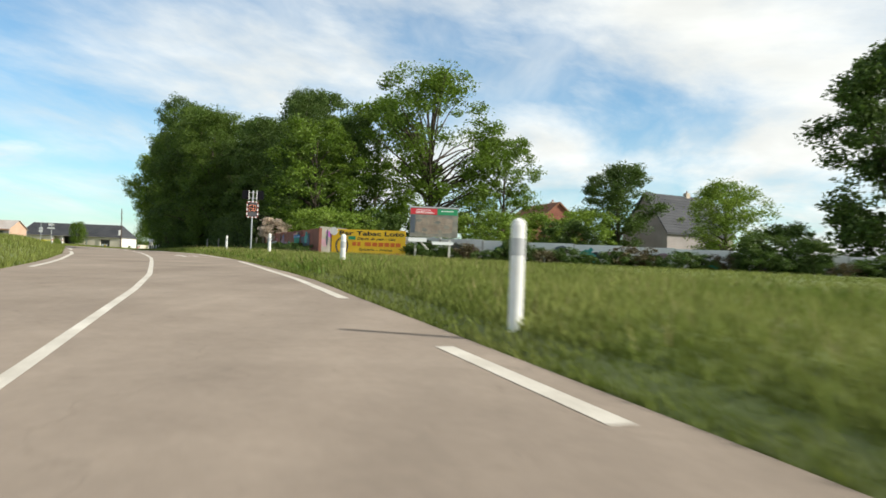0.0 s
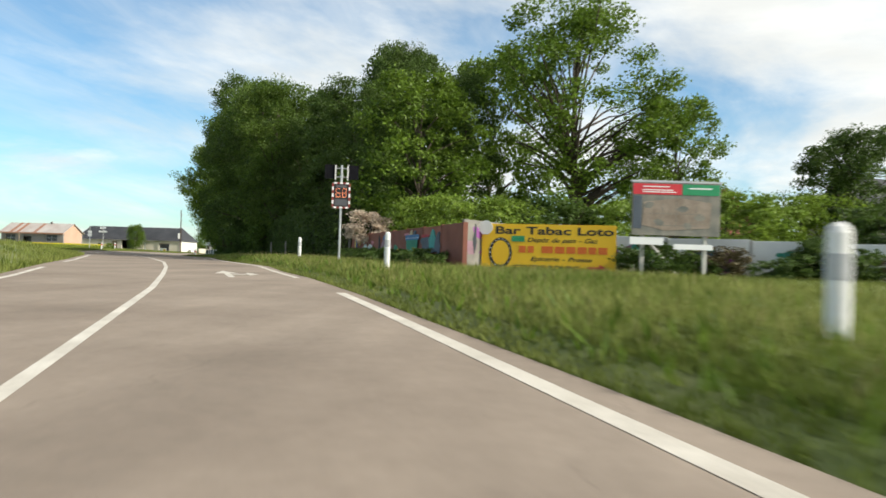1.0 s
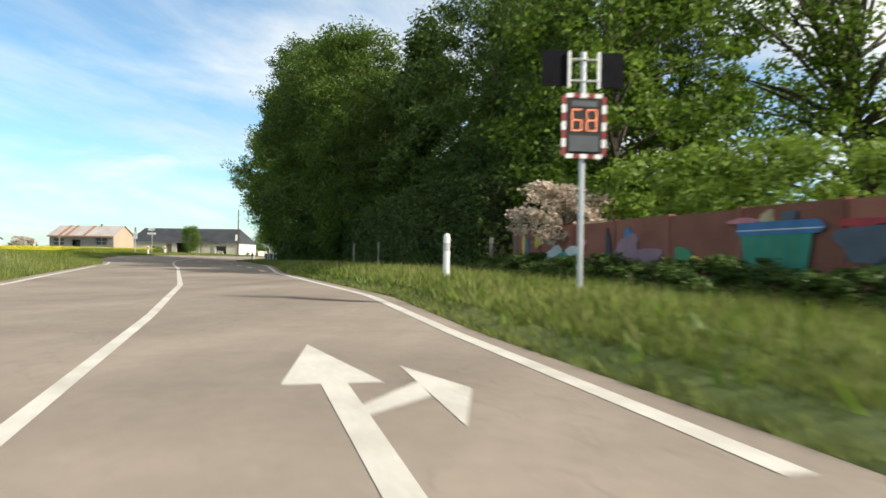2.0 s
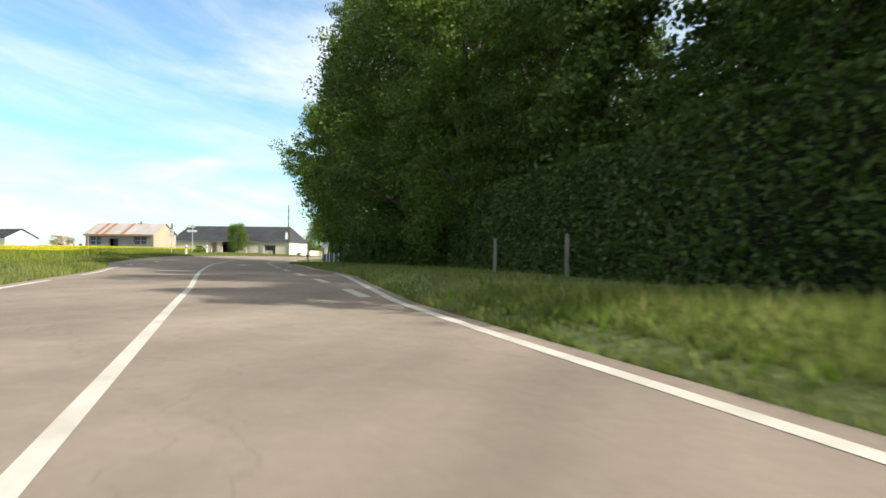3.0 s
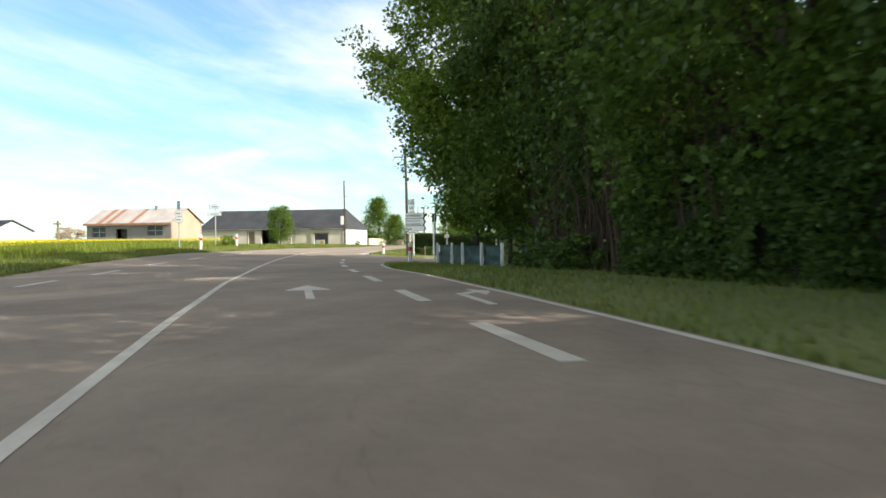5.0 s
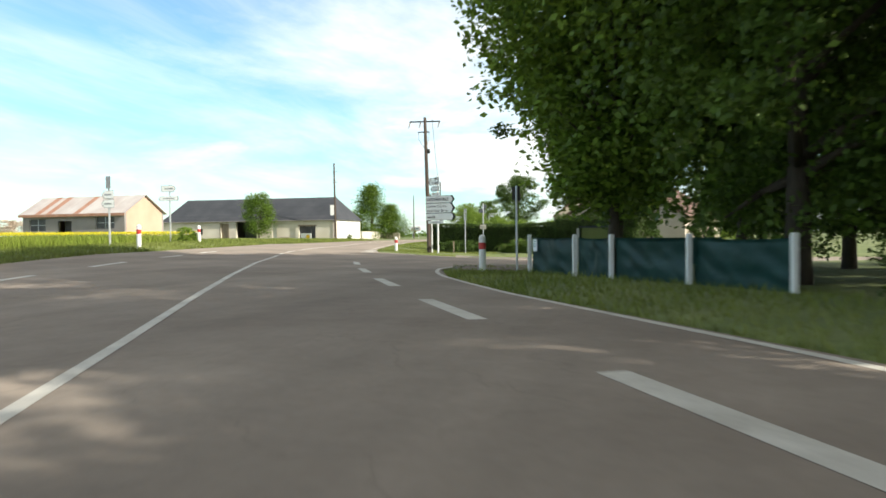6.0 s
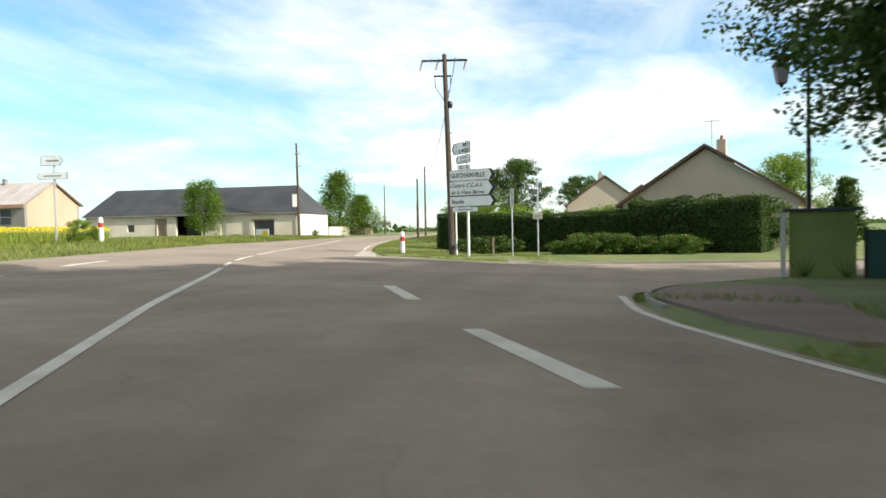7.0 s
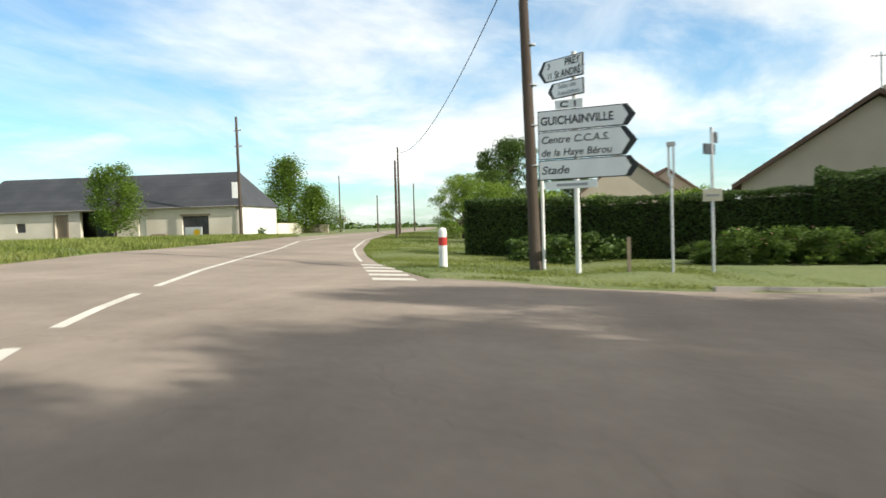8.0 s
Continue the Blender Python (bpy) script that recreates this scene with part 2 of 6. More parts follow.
M["render_cream"] = material("render_cream", [(0.55, 0.50, 0.40), (0.68, 0.63, 0.53)], 0.5, 25, 0.9, bump=0.3, grain=0.12)
M["render_white"] = material("render_white", [(0.74, 0.73, 0.70), (0.82, 0.81, 0.79)], 0.5, 25, 0.9, bump=0.25, grain=0.08)
M["render_tan"] = material("render_tan", [(0.46, 0.39, 0.31), (0.55, 0.47, 0.38)], 0.45, 20, 0.9, bump=0.3, grain=0.1)
M["render_peach"] = material("render_peach", [(0.50, 0.33, 0.24), (0.58, 0.40, 0.30)], 0.5, 20, 0.9, bump=0.3, grain=0.1)
M["render_grey"] = material("render_grey", [(0.24, 0.22, 0.21), (0.32, 0.29, 0.28)], 0.5, 20, 0.9, bump=0.3, grain=0.15)
M["slate"] = material("slate", [(0.040, 0.044, 0.052), (0.062, 0.066, 0.074)], 0.6, 14, 0.8, bump=0.3, grain=0.15, random=0.1, islands=0.12)
M["tile_brown"] = material("tile_brown", [(0.12, 0.075, 0.055), (0.19, 0.12, 0.09)], 0.8, 10, 0.85, bump=0.4, islands=0.2)
M["tile_red"] = material("tile_red", [(0.24, 0.10, 0.06), (0.33, 0.15, 0.09)], 0.8, 10, 0.85, bump=0.4, islands=0.2)
M["sheet_metal"] = material("sheet_metal", [(0.52, 0.44, 0.40), (0.66, 0.62, 0.58)], 0.5, 8, 0.5, metal=0.3, bump=0.1, grain=0.12, islands=0.2)
M["rust"] = material("rust", [(0.33, 0.16, 0.10), (0.42, 0.24, 0.17)], 1.5, 15, 0.85, bump=0.2, islands=0.15)
M["door_or_shade_dark"] = material("door_or_shade_dark", [(0.06, 0.06, 0.065), (0.10, 0.10, 0.105)], 1.5, 15, 0.6, bump=0.1, grain=0.15)
M["wood_old"] = material("wood_old", [(0.22, 0.17, 0.12), (0.32, 0.26, 0.19)], 1.5, 25, 0.9, bump=0.4, grain=0.25, stretch=(1, 1, 0.15))
M["tarp"] = material("tarp", [(0.010, 0.060, 0.055), (0.018, 0.085, 0.075)], 1.2, 12, 0.45, bump=0.1, grain=0.12)
M["box_green"] = material("box_green", [(0.17, 0.20, 0.055), (0.22, 0.25, 0.08)], 1.5, 15, 0.8, bump=0.15, grain=0.12)
M["iron"] = material("iron", [(0.012, 0.016, 0.015), (0.025, 0.030, 0.028)], 3, 20, 0.45, metal=0.3, bump=0.03, grain=0.1)
M["lantern_glass"] = material("lantern_glass", [(0.40, 0.38, 0.40), (0.48, 0.46, 0.48)], 3, 20, 0.15, bump=0.0, grain=0.05, through_light=0.5)
M["porcelain"] = material("porcelain", [(0.25, 0.22, 0.20), (0.35, 0.31, 0.28)], 3, 20, 0.25, bump=0.0, grain=0.05)
M["stem_brown"] = material("stem_brown", [(0.050, 0.034, 0.022), (0.090, 0.062, 0.042)], 2, 25, 0.95, bump=0.5, grain=0.3, islands=0.3, stretch=(1, 1, 0.2))
# near-black fill for hedge cores: the inner shade is put into the colour
M["hedge_inner_shade"] = material("hedge_inner_shade", [(0.012, 0.014, 0.006), (0.022, 0.024, 0.010)], 2, 20, 0.95, bump=0.8, grain=0.3)
# grey panel concrete, also concrete darkened to carry the hedge's shade on the posts
M["grey_shade_concrete"] = material("grey_shade_concrete", [(0.17, 0.16, 0.14), (0.26, 0.25, 0.22)], 2, 25, 0.9, bump=0.3, grain=0.2)
M["kerb"] = material("kerb", [(0.223, 0.205, 0.180), (0.285, 0.267, 0.242)], 1.0, 25, 0.9, bump=0.3, grain=0.15)
for key, c in dict(spray_teal=(0.06, 0.30, 0.27), spray_purple=(0.24, 0.07, 0.25), spray_dark=(0.03, 0.04, 0.05), spray_blue=(0.05, 0.16, 0.34),
                   spray_pale=(0.55, 0.62, 0.62), spray_pink=(0.50, 0.20, 0.24), spray_yellow=(0.60, 0.47, 0.10), spray_green=(0.05, 0.24, 0.12), spray_mauve=(0.26, 0.16, 0.20), spray_slate=(0.08, 0.10, 0.13), spray_sea=(0.03, 0.22, 0.15), spray_tan=(0.45, 0.36, 0.22), spray_red=(0.35, 0.04, 0.05)).items():
    M[key] = material(key, [tuple(0.85 * v for v in c), tuple(min(1, 1.15 * v) for v in c)], 3, 20, 0.7, bump=0.05, grain=0.12)


def glow(name, colour, strength):
    m = bpy.data.materials.new(name)
    m.use_nodes = True
    b = m.node_tree.nodes["Principled BSDF"]
    b.inputs["Base Color"].default_value = (*colour, 1)
    b.inputs["Emission Color"].default_value = (*colour, 1)
    b.inputs["Emission Strength"].default_value = strength
    return m


M["led"] = glow("led", (1.0, 0.30, 0.14), 0.85)


# ---- mesh tools ----
def ob_of(name, bm, mat, parent=None, label="", smooth=False):
    me = bpy.data.meshes.new(name)
    bm.to_mesh(me)
    bm.free()
    me.materials.append(mat)
    if smooth:
        for p in me.polygons:
            p.use_smooth = True
    ob = new(name, me)
    if parent:
        ob.parent = parent
    if label:
        ob["label"] = label
    return ob


def part(name, bm, mat, parent, label="", smooth=False):
    """Links a bmesh as one mesh object under a thing or a part."""
    return ob_of(name, bm, mat, parent, label, smooth)


def raw(name, verts, faces, mat, parent=None, label="", smooth=False):
    me = bpy.data.meshes.new(name)
    me.from_pydata([tuple(v) for v in verts], [], faces)
    me.materials.append(mat)
    if smooth:
        me.polygons.foreach_set("use_smooth", [True] * len(me.polygons))
    me.update()
    ob = new(name, me)
    if parent:
        ob.parent = parent
    if label:
        ob["label"] = label
    return ob


def thing(name, x, y, z, rz=0.0, label="", category="", group="", kind=""):
    e = new(name)
    e.matrix_world = pose(x, y, z, 0, 0, rz)
    return tagged(e, label, category, group, kind)


def box(bm, x0, x1, y0, y1, z0, z1, bevel=0.0):
    r = bmesh.ops.create_cube(bm, size=1.0)
    vs = r["verts"]
    for v in vs:
        v.co = Vector((x0 + (v.co.x + 0.5) * (x1 - x0), y0 + (v.co.y + 0.5) * (y1 - y0), z0 + (v.co.z + 0.5) * (z1 - z0)))
    if bevel:
        es = list({e for v in vs for e in v.link_edges})
        bmesh.ops.bevel(bm, geom=es, offset=bevel, segments=2, affect="EDGES", clamp_overlap=True)
    return bm


def bx(*a, bevel=0.0):
    return box(bmesh.new(), *a, bevel=bevel)


def rod(bm, a, b, r0, r1=None, n=10):
    """A tapered round bar from a to b."""
    a, b = Vector(a), Vector(b)
    r1 = r0 if r1 is None else r1
    q = (b - a).to_track_quat("Z", "Y")
    rings = []
    for p, r in ((a, r0), (b, r1)):
        rings.append([bm.verts.new(p + q @ Vector((r * math.cos(2 * math.pi * k / n), r * math.sin(2 * math.pi * k / n), 0))) for k in range(n)])
    for k in range(n):
        bm.faces.new((rings[0][k], rings[0][(k + 1) % n], rings[1][(k + 1) % n], rings[1][k]))
    bm.faces.new(rings[0][::-1])
    bm.faces.new(rings[1])
    return bm


def turned(profile, n=20):
    """A lathed body from (radius, height) pairs."""
    bm = bmesh.new()
    rings = []
    for r, z in profile:
        rings.append([bm.verts.new((r * math.cos(2 * math.pi * k / n), r * math.sin(2 * math.pi * k / n), z)) for k in range(n)])
    for a, b in zip(rings, rings[1:]):
        for k in range(n):
            bm.faces.new((a[k], a[(k + 1) % n], b[(k + 1) % n], b[k]))
    bm.faces.new(rings[0][::-1])
    bm.faces.new(rings[-1])
    return bm


def slab(points, y0, y1):
    """An upright plate from an outline of (x, z), between two depths."""
    bm = bmesh.new()
    a = [bm.verts.new((x, y0, z)) for x, z in points]
    b = [bm.verts.new((x, y1, z)) for x, z in points]
    bm.faces.new(a)
    bm.faces.new(b[::-1])
    for k in range(len(a)):
        j = (k + 1) % len(a)
        bm.faces.new((a[j], a[k], b[k], b[j]))
    bmesh.ops.recalc_face_normals(bm, faces=bm.faces)
    return bm


def word_mesh(text, size, shear):
    cu = bpy.data.curves.new("lettering", "FONT")
    cu.body, cu.size, cu.extrude, cu.shear, cu.offset = text, size, 0.002, shear, size * (0.012 if shear else 0.024)
    tmp = bpy.data.objects.new("lettering", cu)
    scene.collection.objects.link(tmp)
    bpy.context.view_layer.update()
    me = bpy.data.meshes.new_from_object(tmp.evaluated_get(bpy.context.evaluated_depsgraph_get()))
    bpy.data.objects.remove(tmp)
    bpy.data.curves.remove(cu)
    return me


def lettering(name, text, size, x, z, y, mat, parent, width=None, shear=0.0, bold=0.0):
    """Words as flat mesh letters, one object a word, on an upright plate that faces -y."""
    words = [word_mesh(w, size, shear) for w in text.split()]
    spans = [max(v.co.x for v in me.vertices) for me in words]
    k = width / (sum(spans) + 0.3 * size * (len(words) - 1)) if width else 1.0
    for me, span in zip(words, spans):
        for v in me.vertices:
            v.co = Vector((x + v.co.x * k, y - 0.003 - v.co.z, z + v.co.y))
        x += (span + 0.3 * size) * k
        me.materials.clear()
        me.materials.append(mat)
        ob = new(name, me)
        ob.parent = parent


# ---- the lie of the land ----
def base_z(y):
    """The road's long profile."""
    if y < -10:
        return -1.481 + 0.03485 * (y + 10)
    if y < 75:
        return -2.05e-4 * (75 - y) ** 2
    s = min(1.0, max(0.0, (y - 124) / 58))
    return 0.2 * s * s * (3 - 2 * s)


CENTRE = [(8.4, -18), (4.3, -5), (0.5, 6.1), (-2.2, 13.7), (-4.1, 18.6), (-6.3, 23.7), (-8.27, 28.2), (-9.95, 32.0), (-12.6, 37.5), (-15.7, 43.7), (-19.7, 51.2),
          (-24.7, 59.5), (-28.0, 65.0), (-30.9, 69.6), (-34.95, 76.1), (-38.3, 81.7), (-41.7, 87.4), (-46.4, 95.6), (-51.05, 104.5), (-54.0, 110.3), (-57.3, 117.1),
          (-60.5, 124.3), (-62.45, 128.6), (-63.4, 131.1), (-64.4, 134.2), (-65.7, 138.4), (-67.8, 146.3), (-69.6, 153.5), (-73.2, 166.2), (-76.4, 186.4), (-78.4, 210.6), (-82, 243.6), (-91.3, 320), (-111, 450)]
RIGHT = [(11.5, -14), (7, -1), (4.62, 5.2), (3.48, 8.1), (1.48, 13.7), (-0.55, 19.0), (-2.3, 23.1), (-4.37, 28.0), (-6.25, 32.4), (-9.2, 38.6), (-11.5, 43.2), (-14.3, 49.2),
         (-19.2, 57.3), (-22.0, 62.1), (-25.4, 69.1), (-27.75, 74.0), (-30.2, 78.4), (-32.2, 81.9), (-33.9, 84.8), (-36.0, 88.7), (-38.4, 93.0), (-40.6, 96.8), (-46.3, 106.8),
         (-47.9, 110.1), (-49.25, 113.0), (-50.1, 115.3), (-50.9, 118.0), (-51.25, 119.6), (-51.35, 121.4), (-51.4, 122.3)]
LEFT = [(2.6, -5), (-3.2, 9), (-6.66, 17), (-9.36, 23.4), (-10.75, 26.4), (-14.85, 34.6), (-19.8, 43.4), (-23.4, 50), (-28.9, 59.4), (-34.7, 69), (-37.2, 73), (-43.0, 81.2),
        (-47.6, 88.2), (-50.6, 92.9), (-54.0, 99.0), (-57.2, 105.9), (-60.1, 113.2), (-62.3, 119.4), (-64.6, 124.8), (-66.5, 131)]
VERGE_LEFT = [(17, -40)] + [(x - 0.45, y) for x, y in LEFT[:12]] + [(-51.6, 91.2), (-57.6, 99.6), (-61.0, 106.4), (-64.4, 116.6), (-67.1, 126),
              (-69.6, 136), (-71.7, 144), (-73.8, 154.5), (-76.2, 166), (-79.2, 180), (-80.7, 192), (-82.6, 208), (-86.5, 245), (-95.5, 322), (-115, 452)]
VERGE_RIGHT = [(20, -40)] + [(x + 0.40 - 0.24 * (y > 84) + 0.07 * math.sin(y * 1.7), y) for x, y in RIGHT[:-1]] + [(-51.0, 124), (-54.4, 131.4), (-57.7, 134.7), (-60.4, 137.4), (-62.7, 142.5), (-64.6, 148.5),
               (-66.4, 155), (-69.7, 169.9), (-72.8, 189.7), (-75.1, 210.6), (-78, 243.6), (-88, 320), (-108, 450)]
LANE = [(10.5, -18), (3.7, 0.9), (0.73, 9.6), (-2.6, 18.3), (-6.1, 26.6), (-10.0, 34.8), (-22.2, 57.0), (-26.5, 64.4), (-35.3, 79.3), (-47.8, 101.4), (-51.6, 108.8), (-55.0, 115.9), (-58.3, 123.4), (-61.5, 134),
        (-67.0, 150), (-71.3, 167), (-74.5, 187), (-80, 243), (-89.6, 320), (-110, 450)]
BANK = [(0, 0), (0, 60), (0.008, 80), (0.006, 100), (-0.047, 118), (-0.064, 145), (-0.03, 180), (0, 230)]     # cross slope of the carriageway


def along(line, y):
    ys = [p[1] for p in line]
    return float(np.interp(y, ys, [p[0] for p in line]))


def road_z(x, y):
    """Height of the banked carriageway, level from 9 m beside the lane on."""
    lat = (x - along(LANE, y)) * 0.88
    return base_z(y) + along(BANK, y) * max(-9.0, min(9.0, lat))


def smooth01(a, b, v):
    s = min(1.0, max(0.0, (v - a) / (b - a)))
    return s * s * (3 - 2 * s)


SIDE_NEAR = [(-62.58, 137.59), (-58.88, 134.02), (-55.80, 130.72), (-52.72, 121.70), (-51.73, 121.48), (-51.07, 123.24), (-50.30, 125.88), (-48.76, 128.08), (-46.56, 130.17), (-43.26, 131.82), (-35.56, 134.46), (-10.40, 138.20), (29.60, 149.20)]
SIDE_FAR = [(-64.08, 139.82), (-61.12, 138.31), (-59.36, 137.87), (-57.60, 136.77), (-56.06, 136.77), (-53.86, 137.65), (-51.44, 138.31), (-46.16, 138.64), (-41.76, 139.30), (-35.16, 141.28), (-10, 144), (30, 155)]


def side_edge(line, x):
    return float(np.interp(x, [p[0] for p in line], [p[1] for p in line]))


def on_side_road(x, y, spare=0.0):
    return x > -60.9 and side_edge(SIDE_NEAR, x) - spare < y < side_edge(SIDE_FAR, x) + spare


def land_z(x, y):
    """Height of the ground: the road's long profile, with a bank on each verge."""
    z = road_z(x, y)
    if on_side_road(x, y, 0.15):
        return z - 0.06
    r = x - along(VERGE_RIGHT, y)
    l = along(VERGE_LEFT, y) - x
    if r > 0:
        z += (0.26 * smooth01(0.0, 1.3, r) * (1 - 0.8 * smooth01(60, 100, y))) + 0.06 * smooth01(0, 0.4, r) * (1 - smooth01(112, 118, y))
    if -58 < x < -30 and 136 < y < 152:
        z += 0.14 * smooth01(1.0, 4.0, y - side_edge(SIDE_FAR, x)) * smooth01(-58, -55.5, x) * (1 - smooth01(-40, -30, x)) * (1 - smooth01(146, 152, y))
    if l > 0:
        z += 0.55 * smooth01(0.3, 3.5, l) * (1 - smooth01(55, 80, y)) + 0.12 * smooth01(0.1, 1.2, l)
    return z


def build_ground():
    ys = list(np.arange(-60, 116, 1.5)) + list(np.arange(116, 146, 0.5)) + list(np.arange(146, 262, 1.5)) + [270, 285, 310, 350, 420, 600, 1000, 2500]
    side = [0, 0.15, 0.4, 0.8, 1.3, 2, 2.5, 3, 3.7, 4.5, 5.7, 7, 9, 11, 13.5, 16, 24, 36, 55, 85, 140, 300, 700, 2500]
    verts, faces, w = [], [], 0
    for y in ys:
        a, b = along(VERGE_LEFT, y), along(VERGE_RIGHT, y)
        xs = [a - s for s in reversed(side)] + [a * 0.66 + b * 0.34, a * 0.34 + b * 0.66] + [b + s for s in side]
        w = len(xs)
        for k, x in enumerate(xs):
            inside = a < x < b
            dz = 0.0 if inside or abs(x - a) > 60 or abs(x - b) < 1e-6 else 0.05 * noise.noise(Vector((x * 0.4, y * 0.4, 0)))
            verts.append((x, y, road_z(x, y) - 0.06 if a - 0.01 <= x <= b + 0.01 else land_z(x, y) + dz))
    for j in range(len(ys) - 1):
        for k in range(w - 1):
            p = j * w + k
            faces.append((p, p + 1, p + w + 1, p + w))
    g = raw("ground", verts, faces, M["soil"], smooth=True)
    tagged(g, "grassy green roadside ground with farm fields", "ground", kind="structure")


def strip(name, ys, left, right, mat, lift, n=6, camber=0.0):
    verts, faces = [], []
    for y in ys:
        a, b = left(y), right(y)
        for k in range(n + 1):
            f = k / n
            verts.append((a + (b - a) * f, y, road_z(a + (b - a) * f, y) + lift))
    for j in range(len(ys) - 1):
        for k in range(n):
            p = j * (n + 1) + k
            faces.append((p, p + 1, p + n + 2, p + n + 1))
    return raw(name, verts, faces, mat)


def build_roads():
    ys = list(np.arange(-40, 232, 1.0)) + [240, 260, 300, 360, 420]
    rd = strip("road", ys, lambda y: along(VERGE_LEFT, y), lambda y: along(VERGE_RIGHT, y), M["asphalt"], 0.0, 8)
    tagged(rd, "grey-brown asphalt country road with worn surface", "road", kind="structure")
    # the side road to the east, as rows across x
    verts, faces, n = [], [], 6
    xs = list(np.arange(-60.6, -36, 0.4)) + [-36, -25, -10, 30]
    for x in xs:
        a, b = side_edge(SIDE_NEAR, x), side_edge(SIDE_FAR, x)
        for k in range(n + 1):
            y = a + (b - a) * k / n
            verts.append((x, y, road_z(x, y) + (-0.02 if k == 0 and x < -51.5 else 0.003)))
    for j in range(len(xs) - 1):
        for k in range(n):
            p = j * (n + 1) + k
            faces.append((p, p + n + 1, p + n + 2, p + 1))
    sr = raw("side_road", verts, faces, M["asphalt"])
    tagged(sr, "grey asphalt side road joining at the junction", "road", kind="structure")


build_ground()
build_roads()


# ---- road markings ----
def stripe(name, line, y0, y1, width, mat=None, lift=0.004):
    ys = list(np.arange(y0, y1, 0.8)) + [y1]
    verts, faces = [], []
    for y in ys:
        x, e = along(line, y), 0.4
        d = Vector((along(line, y + e) - along(line, y - e), 2 * e)).normalized()
        for s in (-0.5, 0.5):
            px, py = x + d.y * s * width, y - d.x * s * width
            verts.append((px, py, road_z(px, py) + lift))
    for j in range(len(ys) - 1):
        faces.append((2 * j, 2 * j + 1, 2 * j + 3, 2 * j + 2))
    return raw(name, verts, faces, mat or M["marking"])


def marking(name, line, y0, y1, width, label):
    return tagged(stripe(name, line, y0, y1, width), label, "road marking", kind="structure")


DASHES = [(-22.2, 61.8), (-22.94, 63.06), (-24.41, 65.69), (-27.7, 71.25), (-31.1, 76.85), (-34.4, 82.4), (-37.68, 88.0), (-40.86, 93.6), (-44.06, 99.26), (-47.22, 104.95), (-50.19, 110.6),
          (-53.0, 116.35), (-54.45, 119.5), (-55.7, 122.3)]
for y0, y1 in ((-16, 125.8), (126.7, 128.6), (129.7, 133.0), (134.2, 240)):
    marking("centre_line", CENTRE, y0, y1, 0.13, "white painted centre line on the asphalt road")
for y0, y1, w in ((-12, -0.6, 0.19), (5.2, 8.1, 0.19), (13.5, 32.5, 0.19), (38.3, 77.2, 0.17), (81.8, 122.2, 0.13)):
    marking("edge_line", RIGHT, y0, y1, w, "white painted edge line beside the grass verge")
for y0, y1 in ((-6, 14), (20, 40), (46, 66), (70, 83)):
    marking("edge_line", LEFT, y0, y1, 0.16, "white painted edge line beside the grass verge")
for y0 in (87.4, 93.4, 99.5, 105.6, 111.7, 117.8, 124):
    marking("edge_dash", LEFT, y0, y0 + 2.7, 0.2, "white dash at the mouth of the side road")
for y0, y1 in ((63.06, 65.69), (68.67, 71.25), (74.3, 76.87), (79.82, 82.4), (85.4, 88.0), (91.0, 93.6), (96.63, 99.26), (102.3, 104.95), (107.93, 110.6), (113.58, 116.35), (119.55, 122.3)):
    marking("lane_dash", DASHES, y0, y1, 0.24, "white dash parting the turning lane")
for k in range(5):
    y = 137.2 + 1.3 * k
    marking("island_dash", [(-61.0, 136.5), (-63.4, 144.5)], y, y + 0.6, 0.85, "white hatching bar at the verge's tip")
marking("edge_line", [(-63.3, 143.0), (-65.0, 148.6), (-66.8, 155), (-70.1, 169.9), (-73.2, 189.7), (-78.4, 243.6)], 144.5, 210, 0.10, "white painted edge line beside the grass verge")


def arrow(x, y, heading, shapes, label):
    verts, faces = [], []
    h = radians(heading)
    for sh in shapes:
        ids = []
        for u, v in sh:
            px, py = x + u * math.cos(h) - v * math.sin(h), y + u * math.sin(h) + v * math.cos(h)
            ids.append(len(verts))
            verts.append((px, py, road_z(px, py) + 0.004))
        faces.append(ids)
    return tagged(raw("lane_arrow", verts, faces, M["marking"]), label, "road marking", kind="structure")


STRAIGHT = [[(-0.08, -1.9), (0.08, -1.9), (0.08, 0.6), (-0.08, 0.6)], [(-0.5, 0.55), (0.5, 0.55), (0, 2.4)]]
TURN = [[(-0.08, -1.9), (0.08, -1.9), (0.08, 0.6), (-0.08, 0.6)], [(-0.08, 0.6), (0.08, 0.35), (0.45, 0.9), (0.4, 1.2)], [(0.4, 1.9), (0.4, 0.1), (0.75, 1.1)]]
arrow(-11.71, 39.7, 26.2, [[(-0.085, -2.6), (0.085, -2.6), (0.11, 0.1), (-0.08, 0.1)], [(-0.36, 0.07), (0.37, 0.07), (0, 2.2)], [(0.09, -0.95), (0.58, -0.48), (0.62, 0.06), (0.06, -0.72)],
                          [(0.63, 0.78), (0.57, -1.3), (0.93, -0.26)]], "white straight and right turn arrow painted on asphalt")
arrow(-42.5, 92.75, 29, STRAIGHT, "white straight arrow painted on asphalt")
arrow(-39.0, 92.2, 29, TURN, "white right turn arrow painted on asphalt")


